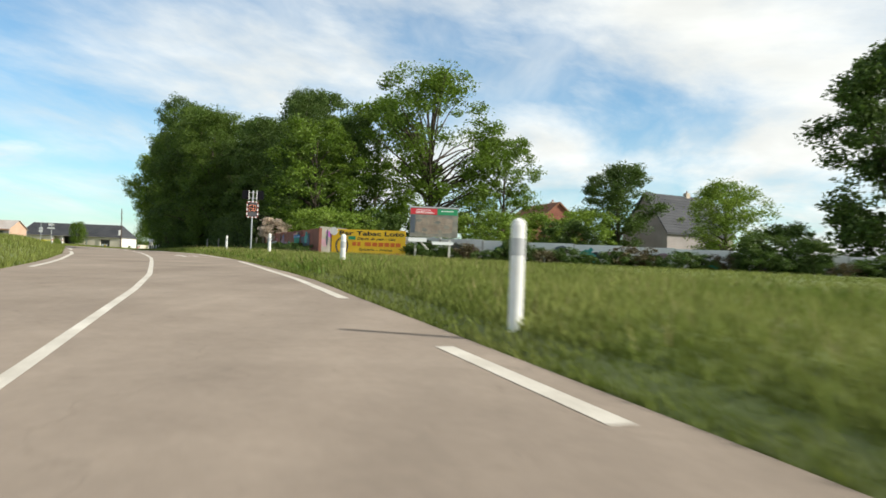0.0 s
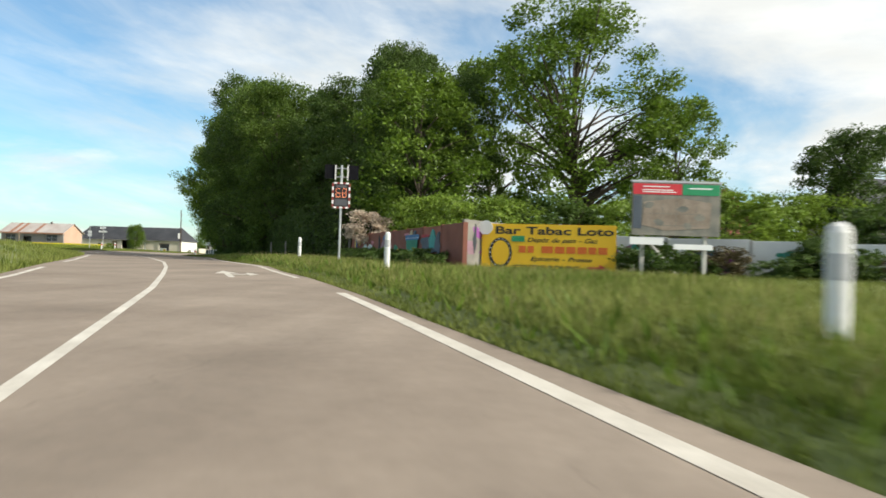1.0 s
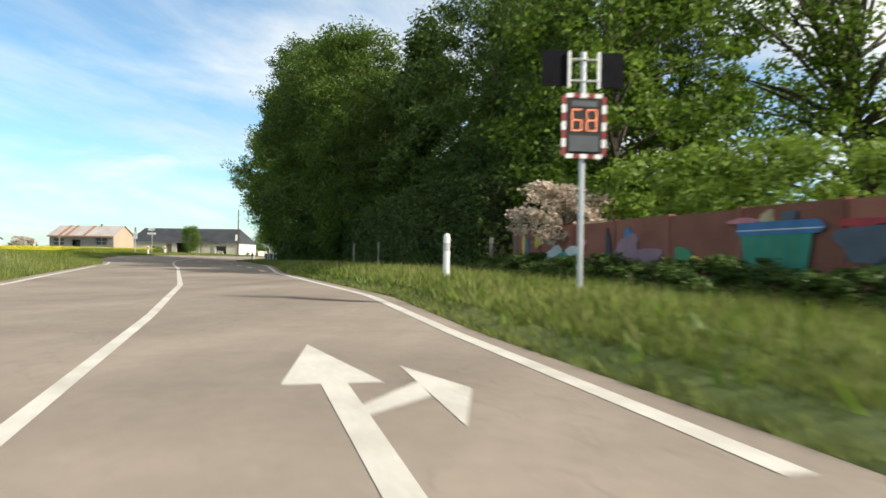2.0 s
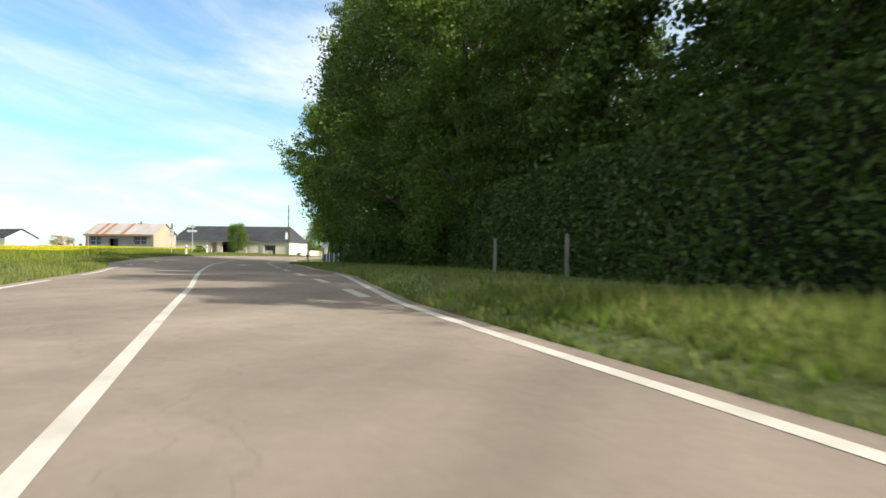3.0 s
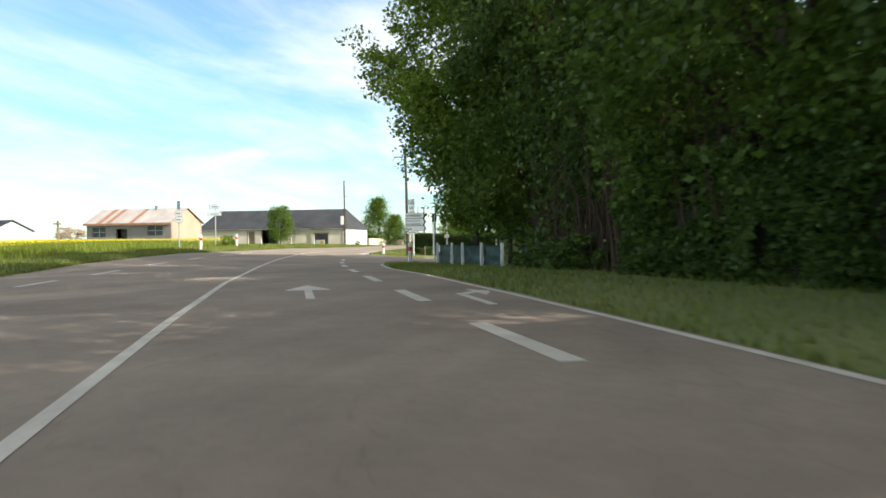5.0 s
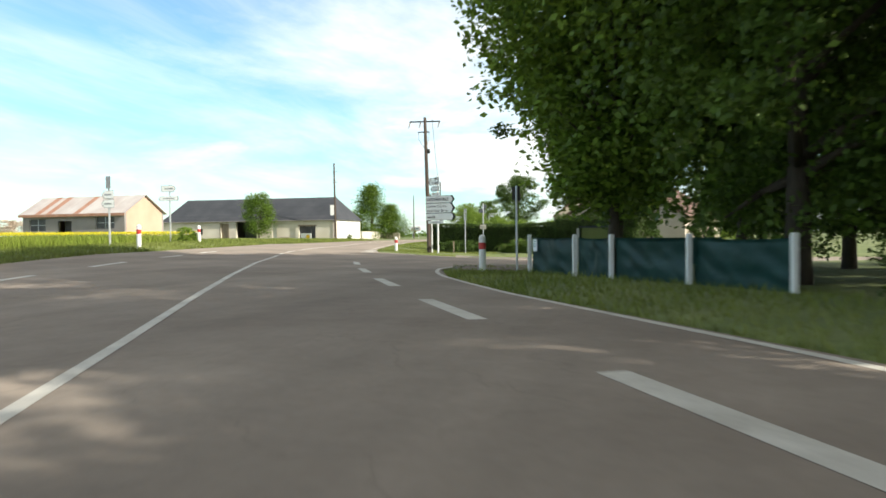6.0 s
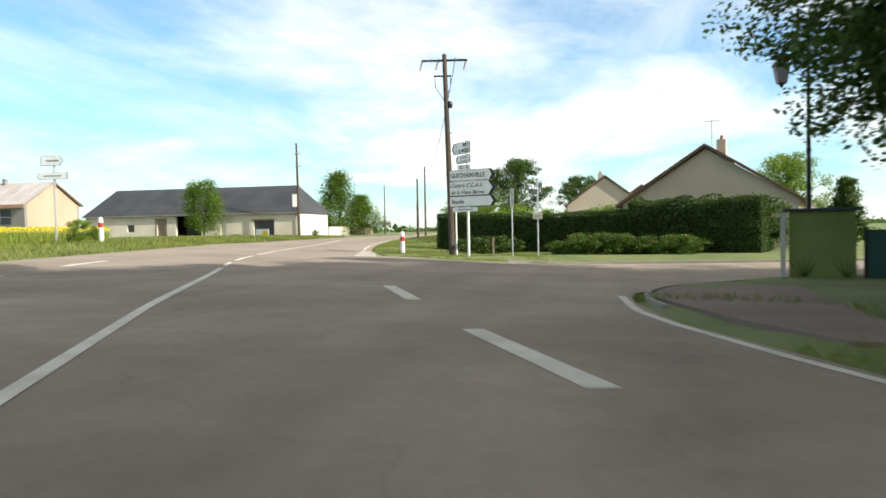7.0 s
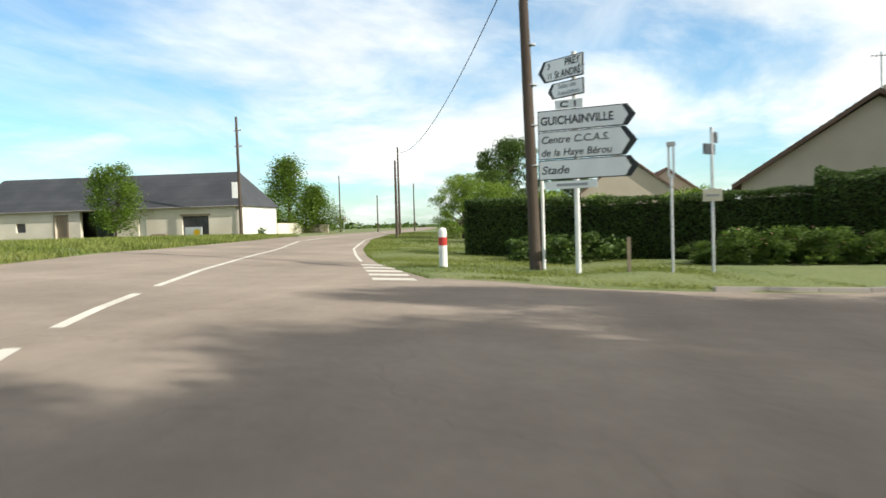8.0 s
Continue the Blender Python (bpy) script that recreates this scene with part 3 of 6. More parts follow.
# ---- plants ----
def leaf_mesh(name, centres, size, mat, rng, up=0.35, long=1.5):
    """Many small folded leaves, each its own island, at the given centres."""
    n = len(centres)
    d = rng.normal(size=(n, 3))
    d[:, 2] *= 0.6
    d /= np.linalg.norm(d, axis=1)[:, None]
    nr = rng.normal(size=(n, 3))
    nr[:, 2] += up * 2
    side = np.cross(d, nr)
    side /= np.linalg.norm(side, axis=1)[:, None] + 1e-9
    nr = np.cross(side, d)
    s = size * rng.uniform(0.6, 1.35, n)[:, None]
    a, b = centres - d * s * long * 0.5, centres + d * s * long * 0.5
    low, high = centres - d * s * long * 0.16 + nr * s * 0.1, centres + d * s * long * 0.2 + nr * s * 0.1
    v = np.stack([a, low * 0.6 + high * 0.4 + side * s * 0.46, b, low * 0.6 + high * 0.4 - side * s * 0.46], 1).reshape(-1, 3)
    me = bpy.data.meshes.new(name)
    me.vertices.add(4 * n)
    me.vertices.foreach_set("co", v.astype(np.float32).ravel())
    me.loops.add(4 * n)
    me.loops.foreach_set("vertex_index", np.arange(4 * n, dtype=np.int32))
    me.polygons.add(n)
    me.polygons.foreach_set("loop_start", np.arange(0, 4 * n, 4, dtype=np.int32))
    me.update(calc_edges=True)
    me.materials.append(mat)
    return me


def crown_points(rng, h0, h1, radius, clumps, leaves, tight=0.16, shape="round", inner=0.25, lumps=0.35, flat=0.6):
    """Leaf places in clumps over the billowing lobes of a crown between two heights."""
    def profile(u):
        if shape == "cone":
            return (1 - u) ** 0.8 * 0.95 + 0.06
        if shape == "column":
            return np.sqrt(np.clip(1 - (2 * u - 1) ** 2, 0, 1)) ** 0.55
        p = np.sqrt(np.clip(1 - (1.9 * u - 0.85) ** 2 / 1.15, 0, 1)) ** 0.8
        return p * (0.2 + 0.8 * np.minimum(1, u / 0.48)) if shape == "flare" else p

    n, tall = max(16, int(clumps / 8)), h1 - h0
    u = (np.arange(n) + rng.uniform(0.1, 0.9, n)) / n
    ang = np.arange(n) * 2.399963 + rng.uniform(-0.6, 0.6, n)
    wob = np.array([noise.noise(Vector((math.cos(q) * 1.6 + h0 + radius, math.sin(q) * 1.6, w * 4.0))) for q, w in zip(ang, u)])
    prof = profile(u)
    lobe = radius * rng.uniform(0.26, 0.46, n) * (0.6 + 0.4 * prof)
    reach = np.maximum(0, radius * prof * (1 + lumps * 1.3 * wob) - lobe * 0.8) * np.where(rng.uniform(0, 1, n) < 0.2, rng.uniform(0.2, 0.7, n), 1.0)
    heart = np.stack([reach * np.cos(ang), reach * np.sin(ang), np.clip(h0 + tall * u, h0 + 0.5 * lobe, h1 - 0.8 * lobe)], 1)
    k = clumps
    which = rng.integers(0, n, k)
    way = rng.normal(size=(k, 3))
    way /= np.linalg.norm(way, axis=1)[:, None]
    way += np.stack([0.45 * np.cos(ang[which]), 0.45 * np.sin(ang[which]), np.full(k, 0.4)], 1)
    way /= np.linalg.norm(way, axis=1)[:, None]
    depth = np.where(rng.uniform(0, 1, k) < inner, rng.uniform(-0.3, 0.6, k), rng.uniform(0.7, 1.05, k))
    c = heart[which] + way * (lobe[which] * depth)[:, None] * np.array([1, 1, 0.85])
    pick = rng.integers(0, k, leaves)
    spread = radius * tight * rng.uniform(0.55, 1.3, k)
    q = rng.normal(size=(leaves, 3))
    q *= (rng.uniform(0, 1, leaves) ** 0.45 / np.linalg.norm(q, axis=1))[:, None] * 1.7
    p = c[pick] + q * spread[pick][:, None] * np.array([1, 1, flat])
    p[:, 2] = np.maximum(p[:, 2], 0.1)
    return c, p


def trunk_mesh(name, rng, height, r, crown_c, limbs, lean=0.3):
    bm = bmesh.new()
    pts, n = [], 6
    for k in range(n + 1):
        f = k / n
        pts.append(Vector((lean * f * math.sin(3 * f + r * 9), lean * f * math.cos(2.3 * f + height), height * f)))
    for k in range(n):
        f0, f1 = k / n, (k + 1) / n
        rod(bm, pts[k], pts[k + 1], r * (1.25 if k == 0 else 1 - 0.8 * f0), r * (1 - 0.8 * f1), 9)
    for c in crown_c[rng.integers(0, len(crown_c), limbs)]:
        f = min(0.92, max(0.15, c[2] / height * rng.uniform(0.5, 0.8)))
        k = int(f * n)
        base = pts[k].lerp(pts[min(n, k + 1)], f * n - k)
        end = Vector(c)
        mid = base.lerp(end, 0.5) + Vector((0, 0, 0.05 * (end - base).length))
        rr = r * (1 - 0.8 * f) * 0.55
        rod(bm, base, mid, rr, rr * 0.6, 6)
        rod(bm, mid, end, rr * 0.6, rr * 0.15, 6)
    me = bpy.data.meshes.new(name)
    bm.to_mesh(me)
    bm.free()
    me.materials.append(M["bark"])
    for p in me.polygons:
        p.use_smooth = True
    return me


KINDS = {}


def tree_kind(key, seed, height, radius, low, leaf, clumps, leaves, size, shape="round", limbs=26, r=0.24, tight=0.13, inner=0.25, lumps=0.35, flat=0.6):
    rng = np.random.default_rng(seed)
    c, p = crown_points(rng, low, height, radius, clumps, leaves, tight, shape, inner, lumps, flat)
    KINDS[key] = (trunk_mesh("trunk", rng, height * 0.86, r, c, limbs), leaf_mesh("crown", p, size, M[leaf], rng), height)


def plant(name, key, x, y, height, rz, label, category="tree", group="", wide=1.0):
    tm, cm, h = KINDS[key]
    e = thing(name, x, y, land_z(x, y) - 0.05, rz, label, category, group)
    s = height / h
    e.scale = (s * wide, s * wide, s)
    for nm, me in (("trunk", tm), ("crown", cm)):
        o = new(nm, me)
        o.parent = e
    return e


# leaf colours of these oaks carry the wood's shade, darkest on oak_b and oak_c
tree_kind("oak_a", 11, 15, 4.8, 1.2, "leaf_wood", 420, 56000, 0.12, tight=0.12, lumps=0.5)
tree_kind("oak_b", 12, 16, 4.8, 1.0, "leaf_dark", 440, 60000, 0.12, tight=0.12, lumps=0.5)
tree_kind("oak_c", 13, 17, 5.2, 1.4, "leaf_dark", 360, 34000, 0.175, tight=0.12, lumps=0.6)
tree_kind("elm_dark", 14, 14, 3.6, 0.8, "leaf_dark", 300, 22000, 0.18, "cone", tight=0.15, lumps=0.6)
tree_kind("open_oak", 15, 17, 6.6, 2.6, "leaf_mid", 260, 30000, 0.16, limbs=90, r=0.33, tight=0.10, inner=0.35, lumps=0.6)
tree_kind("far_oak", 26, 14, 4.9, 0.6, "leaf_mid", 300, 20000, 0.19, tight=0.13, lumps=0.5)
# leaf colour holds light too: end_tree paler for backlight, corner_tree darker for shade
tree_kind("end_tree", 16, 14, 4.6, 1.7, "leaf_light", 640, 66000, 0.125, "flare", limbs=50, r=0.13, tight=0.12, lumps=0.3)
tree_kind("corner_tree", 28, 10, 4.4, 2.3, "leaf_dark", 560, 100000, 0.10, "flare", limbs=50, r=0.13, tight=0.12, lumps=0.25)
tree_kind("fir", 17, 9, 3.5, 0.6, "leaf_dark", 280, 18000, 0.17, "cone", tight=0.11)
tree_kind("garden_cone", 27, 9, 3.2, 0.5, "leaf_dark", 340, 30000, 0.12, "flare", tight=0.14, lumps=0.5)
tree_kind("light", 18, 8, 3.6, 0.4, "leaf_light", 320, 30000, 0.11, tight=0.14, lumps=0.35)
tree_kind("poplar", 19, 12, 3.1, 0.6, "leaf_dark", 420, 40000, 0.14, "column", tight=0.15, lumps=0.12)
tree_kind("shrub", 20, 3.4, 2.2, 0.2, "leaf_light", 140, 9000, 0.11, limbs=12, r=0.06)
tree_kind("shrub_dark", 21, 3.2, 2.1, 0.1, "leaf_dark", 140, 9000, 0.11, limbs=12, r=0.06)
tree_kind("blossom", 22, 2.9, 1.7, 0.9, "leaf_blossom", 120, 9000, 0.08, limbs=14, r=0.06)
tree_kind("street_tree", 23, 5.2, 1.5, 0.75, "leaf_mid", 420, 12000, 0.085, limbs=46, r=0.07, tight=0.20, inner=0.5, lumps=0.2, flat=1.15)
tree_kind("birch", 24, 7.6, 2.4, 0.3, "leaf_mid", 420, 16000, 0.10, "cone", limbs=34, r=0.12, tight=0.19, inner=0.4, lumps=0.5, flat=1.1)
tree_kind("rose_bush", 29, 1.1, 0.75, 0.05, "leaf_wood", 60, 2600, 0.06, limbs=10, r=0.015, tight=0.2, lumps=0.8)
tree_kind("dry_bramble", 35, 1.1, 1.1, 0.05, "leaf_dry", 70, 2600, 0.07, limbs=16, r=0.02)
tree_kind("bramble", 25, 1.1, 1.1, 0.05, "leaf_dark", 70, 3000, 0.075, limbs=8, r=0.02)

ROW = "trees of the roadside wood"
# the last six trees are added, moved or sized to shade road and wood
for key, x, y, h, rz, wide in (("oak_a", -40.97, 110.52, 17.5, 20, 0.85), ("oak_b", -37.77, 104.27, 21.7, 110, 0.68), ("oak_a", -33.16, 96.48, 18.6, 200, 0.95), ("oak_b", -29.20, 89.04, 17.0, 290, 1.0),
                               ("oak_a", -25.54, 82.39, 15.9, 60, 0.95), ("oak_c", -34.26, 113.38, 17.0, 150, 1.0), ("oak_c", -28.65, 105.90, 18.6, 240, 1.0), ("oak_c", -24.33, 96.00, 17.4, 330, 1.0),
                               ("oak_c", -19.75, 87.52, 14.0, 35, 0.85), ("elm_dark", -19.14, 74.96, 12.9, 125, 0.95), ("oak_c", -12.6, 79.4, 17.4, 70, 0.85), ("oak_b", -12.2, 70.2, 15.6, 0, 0.62), ("elm_dark", -14.3, 74.8, 15.5, 60, 0.95), ("oak_b", -14.2, 67.3, 12.0, 80, 1.05), ("oak_b", -21.4, 79.4, 12.0, 210, 0.9), ("oak_b", -11.4, 61.3, 9.4, 30, 0.8), ("oak_b", -7.4, 67.6, 12.5, 140, 0.8)):
    plant("oak_tree", key, x, y, h, rz, "tall dense dark green broadleaf tree in roadside wood", group=ROW, wide=wide)
plant("oak_tree", "end_tree", -44.9, 114.6, 16.2, 0, "broadleaf tree overhanging the verge and tarpaulin fence", group=ROW, wide=0.96)
plant("oak_tree", "corner_tree", -45.1, 123.6, 9.8, 130, "broadleaf tree overhanging the green utility kiosk", group=ROW, wide=1.0)
# these fill the canopy's edge and are sized for the shade they cast
for key, x, y, h, rz in (("oak_c", -34.06, 128.08, 15.5, 310), ("oak_b", -36.92, 124.34, 15, 20), ("corner_tree", -41.2, 119.2, 13.5, 50), ("oak_c", -32.52, 120.93, 16.5, 80)):
    plant("oak_tree", key, x, y, h, rz, "broadleaf tree standing behind the tarpaulin fence", group=ROW)
# unseen tree, added and sized to cast the wedge of shade on the junction
plant("oak_tree", "oak_b", -39.2, 129.8, 15.0, 220, "out-of-view broadleaf tree shading the junction from beside the side road", group=ROW, wide=0.66)
plant("oak_tree", "far_oak", -9.0, 60.4, 10.8, 75, "dense green broadleaf tree behind the brick wall")
plant("oak_tree", "open_oak", 0.1, 65.5, 16.6, 0, "tall open oak tree with sky showing between limbs", wide=1.0)
plant("oak_tree", "far_oak", -5.8, 72.5, 15.2, 190, "dense green broadleaf tree behind the brick wall", wide=0.68)
plant("oak_tree", "far_oak", 6.4, 67.0, 11.0, 250, "green broadleaf tree beside the tall open oak", wide=0.85)
plant("fir_tree", "garden_cone", 16.4, 65.0, 8.6, 0, "dark green conical tree behind the painted wall")
plant("garden_tree", "light", 26.4, 67.5, 7.7, 0, "light green feathery garden tree behind the wall")
plant("poplar_tree", "poplar", 25.9, 40.4, 12.4, 0, "tall dark narrow tree behind the painted wall", wide=1.1)
for x, y, h, key in ((-7.6, 55.8, 3.4, "shrub"), (-6.4, 50.8, 3.0, "shrub"), (-4.2, 47.0, 2.7, "shrub"), (-1.6, 48.6, 2.8, "shrub_dark"), (1.6, 48.6, 2.9, "shrub"), (5.0, 48.0, 3.2, "shrub"), (-10.2, 62.0, 4, "shrub_dark"),
                     (9.6, 46, 2.6, "shrub_dark"), (20.2, 40.4, 2.6, "shrub_dark"), (12.6, 62, 4.4, "shrub"), (9.4, 60, 3.8, "shrub")):
    plant("shrub", key, x, y, h, x * 40, "leafy green shrub growing behind the wall", "shrub", "shrubs behind the wall")
plant("blossom_shrub", "blossom", -10.7, 55.0, 2.45, 0, "pink and cream flowering shrub over the wall", "shrub")


def hedge(name, pts, width, height, label, leaves, size=0.075, mat="leaf_hedge", rough=0.10):
    """A clipped hedge along a line of (x, y): a near-black core painted as inner shade, and a skin of leaves."""
    e = thing(name, pts[0][0], pts[0][1], land_z(*pts[0]), 0, label, "hedge")
    rng = np.random.default_rng(len(pts) * 7 + leaves)
    core, P, seg = bmesh.new(), [], [(Vector(a), Vector(b)) for a, b in zip(pts, pts[1:])]
    o = Vector((*pts[0], land_z(*pts[0])))
    total = sum((b - a).length for a, b in seg)
    for a, b in seg:
        d, L = (b - a).normalized(), (b - a).length
        nrm = Vector((d.y, -d.x))
        rings = []
        for q in (a, b):
            z = land_z(q.x, q.y)
            ring = [(-1, 0.0), (-1, 0.93), (-0.8, 1), (0.8, 1), (1, 0.93), (1, 0.0)]
            rings.append([core.verts.new(Vector((q.x + nrm.x * s * (width / 2 - 0.22), q.y + nrm.y * s * (width / 2 - 0.22), z + (height - 0.2) * t)) - o) for s, t in ring])
        for k in range(5):
            core.faces.new((rings[0][k], rings[0][k + 1], rings[1][k + 1], rings[1][k]))
        core.faces.new(rings[0][::-1])
        core.faces.new(rings[1])
        n = int(leaves * L / total)
        t, f = rng.uniform(0, L, n), rng.uniform(0, 1, n)
        per = 2 * height + width
        s = f * per
        u = np.where(s < height, -width / 2, np.where(s < height + width, s - height - width / 2, width / 2))
        zz = np.where(s < height, s, np.where(s < height + width, height, per - s))
        bump = np.array([noise.noise(Vector((tt * 0.8 + a.x, zv * 0.9, uu))) for tt, zv, uu in zip(t, zz, u)]) * rough
        u = u + np.sign(u) * bump + rng.normal(0, 0.03, n)
        zz = np.maximum(zz + np.where(np.abs(u) < width / 2 - 0.05, bump * 1.5, 0) + rng.normal(0, 0.03, n), 0.03)
        zb = np.array([land_z(a.x + d.x * tt, a.y + d.y * tt) for tt in (0, L)])
        P.append(np.stack([a.x + d.x * t + nrm.x * u - o.x, a.y + d.y * t + nrm.y * u - o.y, zz + zb[0] + (zb[1] - zb[0]) * t / L - o.z], 1))
    ne = max(40, int(leaves * width / total * 0.5))
    for q in (seg[0], seg[-1]):
        d = (q[1] - q[0]).normalized()
        end = q[0] if q is seg[0] else q[1]
        u, zz = rng.uniform(-width / 2, width / 2, ne), rng.uniform(0, height, ne)
        P.append(np.stack([end.x + d.y * u - o.x, end.y - d.x * u - o.y, zz + land_z(end.x, end.y) - o.z], 1))
    part("core", core, M["hedge_inner_shade"], e)
    f = new("foliage", leaf_mesh("foliage", np.concatenate(P), size, M[mat], rng))
    f.parent = e
    return e


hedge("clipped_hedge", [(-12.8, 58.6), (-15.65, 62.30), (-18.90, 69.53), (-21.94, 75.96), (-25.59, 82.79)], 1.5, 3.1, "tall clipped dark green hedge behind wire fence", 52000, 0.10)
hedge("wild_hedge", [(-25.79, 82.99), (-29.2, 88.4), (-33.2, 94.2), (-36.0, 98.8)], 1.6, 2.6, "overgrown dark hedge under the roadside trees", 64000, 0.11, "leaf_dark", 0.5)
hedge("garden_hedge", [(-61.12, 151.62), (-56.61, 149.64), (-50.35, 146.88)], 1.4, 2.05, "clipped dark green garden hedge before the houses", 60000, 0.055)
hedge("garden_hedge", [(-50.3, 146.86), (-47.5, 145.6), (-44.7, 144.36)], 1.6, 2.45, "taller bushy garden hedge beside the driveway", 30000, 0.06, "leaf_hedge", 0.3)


def thicket():
    """Dead brown stems and ivied saplings that close the wood's foot."""
    rng = np.random.default_rng(91)
    bm = bmesh.new()
    line = [(-33.4, 93.6), (-37.2, 99.6), (-40.4, 105.4)]
    for k in range(380):
        y = rng.uniform(93.6, 105.4)
        x = along(line, y) + abs(rng.normal(0.5, 0.9))
        h, r = rng.uniform(1.6, 4.6), rng.uniform(0.012, 0.05)
        a = Vector((x, y, land_z(x, y) - 0.05))
        mid = a + Vector((rng.normal(0, 0.15), rng.normal(0, 0.15), h * 0.5))
        rod(bm, a, mid, r, r * 0.75, 5)
        rod(bm, mid, mid + Vector((rng.normal(0, 0.35), rng.normal(0, 0.35), h * 0.5)), r * 0.75, r * 0.2, 5)
    tagged(ob_of("thicket", bm, M["stem_brown"]), "tangle of brown bare stems under the trees", "thicket", kind="stuff")


thicket()
for k in range(9):
    f = k / 8
    x, y = -33.6 - 6.4 * f + 0.3 * math.sin(k * 2.3), 95.0 + 9.8 * f
    plant("ivy_bush", "bramble", x, y, 0.8 + 0.5 * (k * 7 % 4) / 4, k * 64, "low dark ivy bush at the wood's foot", "bush", "ivy bushes under the trees", wide=1.1)


# ---- grass ----
def blades(name, spots, hmin, hmax, mat, label, category, seed, width=0.012):
    rng = np.random.default_rng(seed)
    p = np.array(spots)
    n = len(p)
    a = rng.uniform(0, 2 * math.pi, n)
    h = rng.uniform(hmin, hmax, n)
    w = width * rng.uniform(0.7, 1.5, n)
    tip = p + np.stack([rng.normal(0, 0.35, n) * h, rng.normal(0, 0.35, n) * h, h], 1)
    side = np.stack([np.cos(a) * w, np.sin(a) * w, np.zeros(n)], 1)
    v = np.stack([p - side, p + side, tip], 1).reshape(-1, 3)
    me = bpy.data.meshes.new(name)
    me.vertices.add(3 * n)
    me.vertices.foreach_set("co", v.astype(np.float32).ravel())
    me.loops.add(3 * n)
    me.loops.foreach_set("vertex_index", np.arange(3 * n, dtype=np.int32))
    me.polygons.add(n)
    me.polygons.foreach_set("loop_start", np.arange(0, 3 * n, 3, dtype=np.int32))
    me.update(calc_edges=True)
    me.materials.append(M[mat])
    return tagged(new(name, me), label, category, kind="stuff")


def verge_spots(n, y0, y1, side, smin, smax, seed, power=1.6):
    rng = np.random.default_rng(seed)
    out = []
    line = VERGE_RIGHT if side > 0 else VERGE_LEFT
    for y, u in zip(rng.uniform(y0, y1, n), rng.uniform(0, 1, n) ** power):
        x = along(line, y) + side * (smin + (smax - smin) * u)
        if on_side_road(x, y, 0.12) or (side > 0 and 115.9 < y < 121 and x < -48.2):
            continue
        out.append((x, y, land_z(x, y) - 0.02))
    return out


blades("verge_grass", verge_spots(80000, 2, 62, 1, 0.5, 8, 1), 0.07, 0.19, "grass", "long green roadside grass on the verge", "grass", 31, 0.014)
blades("verge_grass", verge_spots(26000, 2, 50, 1, 7, 24, 9, 1.2), 0.08, 0.2, "grass", "green rough grass before the walls", "grass", 39, 0.02)
blades("verge_grass", verge_spots(22000, 2, 62, 1, 0.02, 1.2, 2), 0.05, 0.14, "grass", "short grass along the asphalt edge", "grass", 32)
blades("verge_grass", verge_spots(26000, 60, 122, 1, 0.02, 5, 3), 0.05, 0.2, "grass", "shaded short grass under the trees", "grass", 33)
blades("verge_grass", verge_spots(26000, 10, 92, -1, 0.05, 6, 4), 0.08, 0.3, "grass", "green grass on the field bank", "grass", 34, 0.014)
blades("verge_grass", verge_spots(60000, 92, 186, -1, 0.1, 11, 5), 0.06, 0.24, "grass", "long green grass beside the junction", "grass", 35, 0.018)
blades("verge_grass", verge_spots(70000, 136.5, 158, 1, 0.05, 9, 16, 1.1), 0.02, 0.075, "grass", "short mown grass on the junction corner", "grass", 46, 0.012)
blades("verge_grass", verge_spots(26000, 156, 205, 1, 0.1, 8, 6), 0.03, 0.14, "grass", "mown grass on the junction corner", "grass", 36, 0.016)


blades("verge_grass", verge_spots(36000, 1, 60, 1, 1.3, 10, 71, 1.1), 0.14, 0.30, "grass", "tall seeding grass on the bank", "grass", 72, 0.011)
blades("dry_stalks", verge_spots(2600, 3, 62, 1, 0.6, 9, 51, 1.2), 0.18, 0.42, "straw", "thin dry stalks among the verge grass", "grass", 52, 0.006)
blades("verge_weeds", verge_spots(1500, 20, 62, 1, 0.3, 5, 53), 0.10, 0.28, "leaf_mid", "broad green weeds among the verge grass", "weeds", 54, 0.035)


def field_edge(y):
    return along([(-54, 89), (-66.5, 115), (-72.6, 132), (-74.5, 139), (-90, 160), (-96, 166)], y)


def field(name, n, seed, hmin, hmax, mat, label, category, lift, width):
    rng = np.random.default_rng(seed)
    spots = []
    while len(spots) < n:
        y = rng.uniform(89, 166)
        x = along(VERGE_LEFT, y) - rng.uniform(4.5, 40)
        if x < -130 or x > field_edge(y):
            continue
        spots.append((x, y, land_z(x, y) + lift))
    return blades(name, spots, hmin, hmax, mat, label, category, seed, width)


field("rape_crop", 36000, 41, 0.35, 0.75, "crop", "green stems of flowering rapeseed crop", "crop", -0.02, 0.03)
field("rape_flowers", 52000, 42, 0.03, 0.08, "blossom", "bright yellow flowers over the crop field", "crop", 0.70, 0.032)


# ---- roadside things ----
def delineator_proto(band, label, x, y, rz=0):
    e = thing("marker_post", x, y, land_z(x, y) + (0.15 if y < 10 else 0), rz, label, "marker post", "roadside marker posts")
    part("lower_body", turned([(0.075, -0.35), (0.075, 0.62)]), M["white_plastic"], e, smooth=False)
    part("band", turned([(0.078, 0.62), (0.078, 0.80)]), M[band], e, "coloured reflective band")
    part("head", turned([(0.075, 0.80), (0.074, 0.94), (0.062, 0.985), (0.03, 1.01), (0.004, 1.02)]), M["white_plastic"], e)
    return e


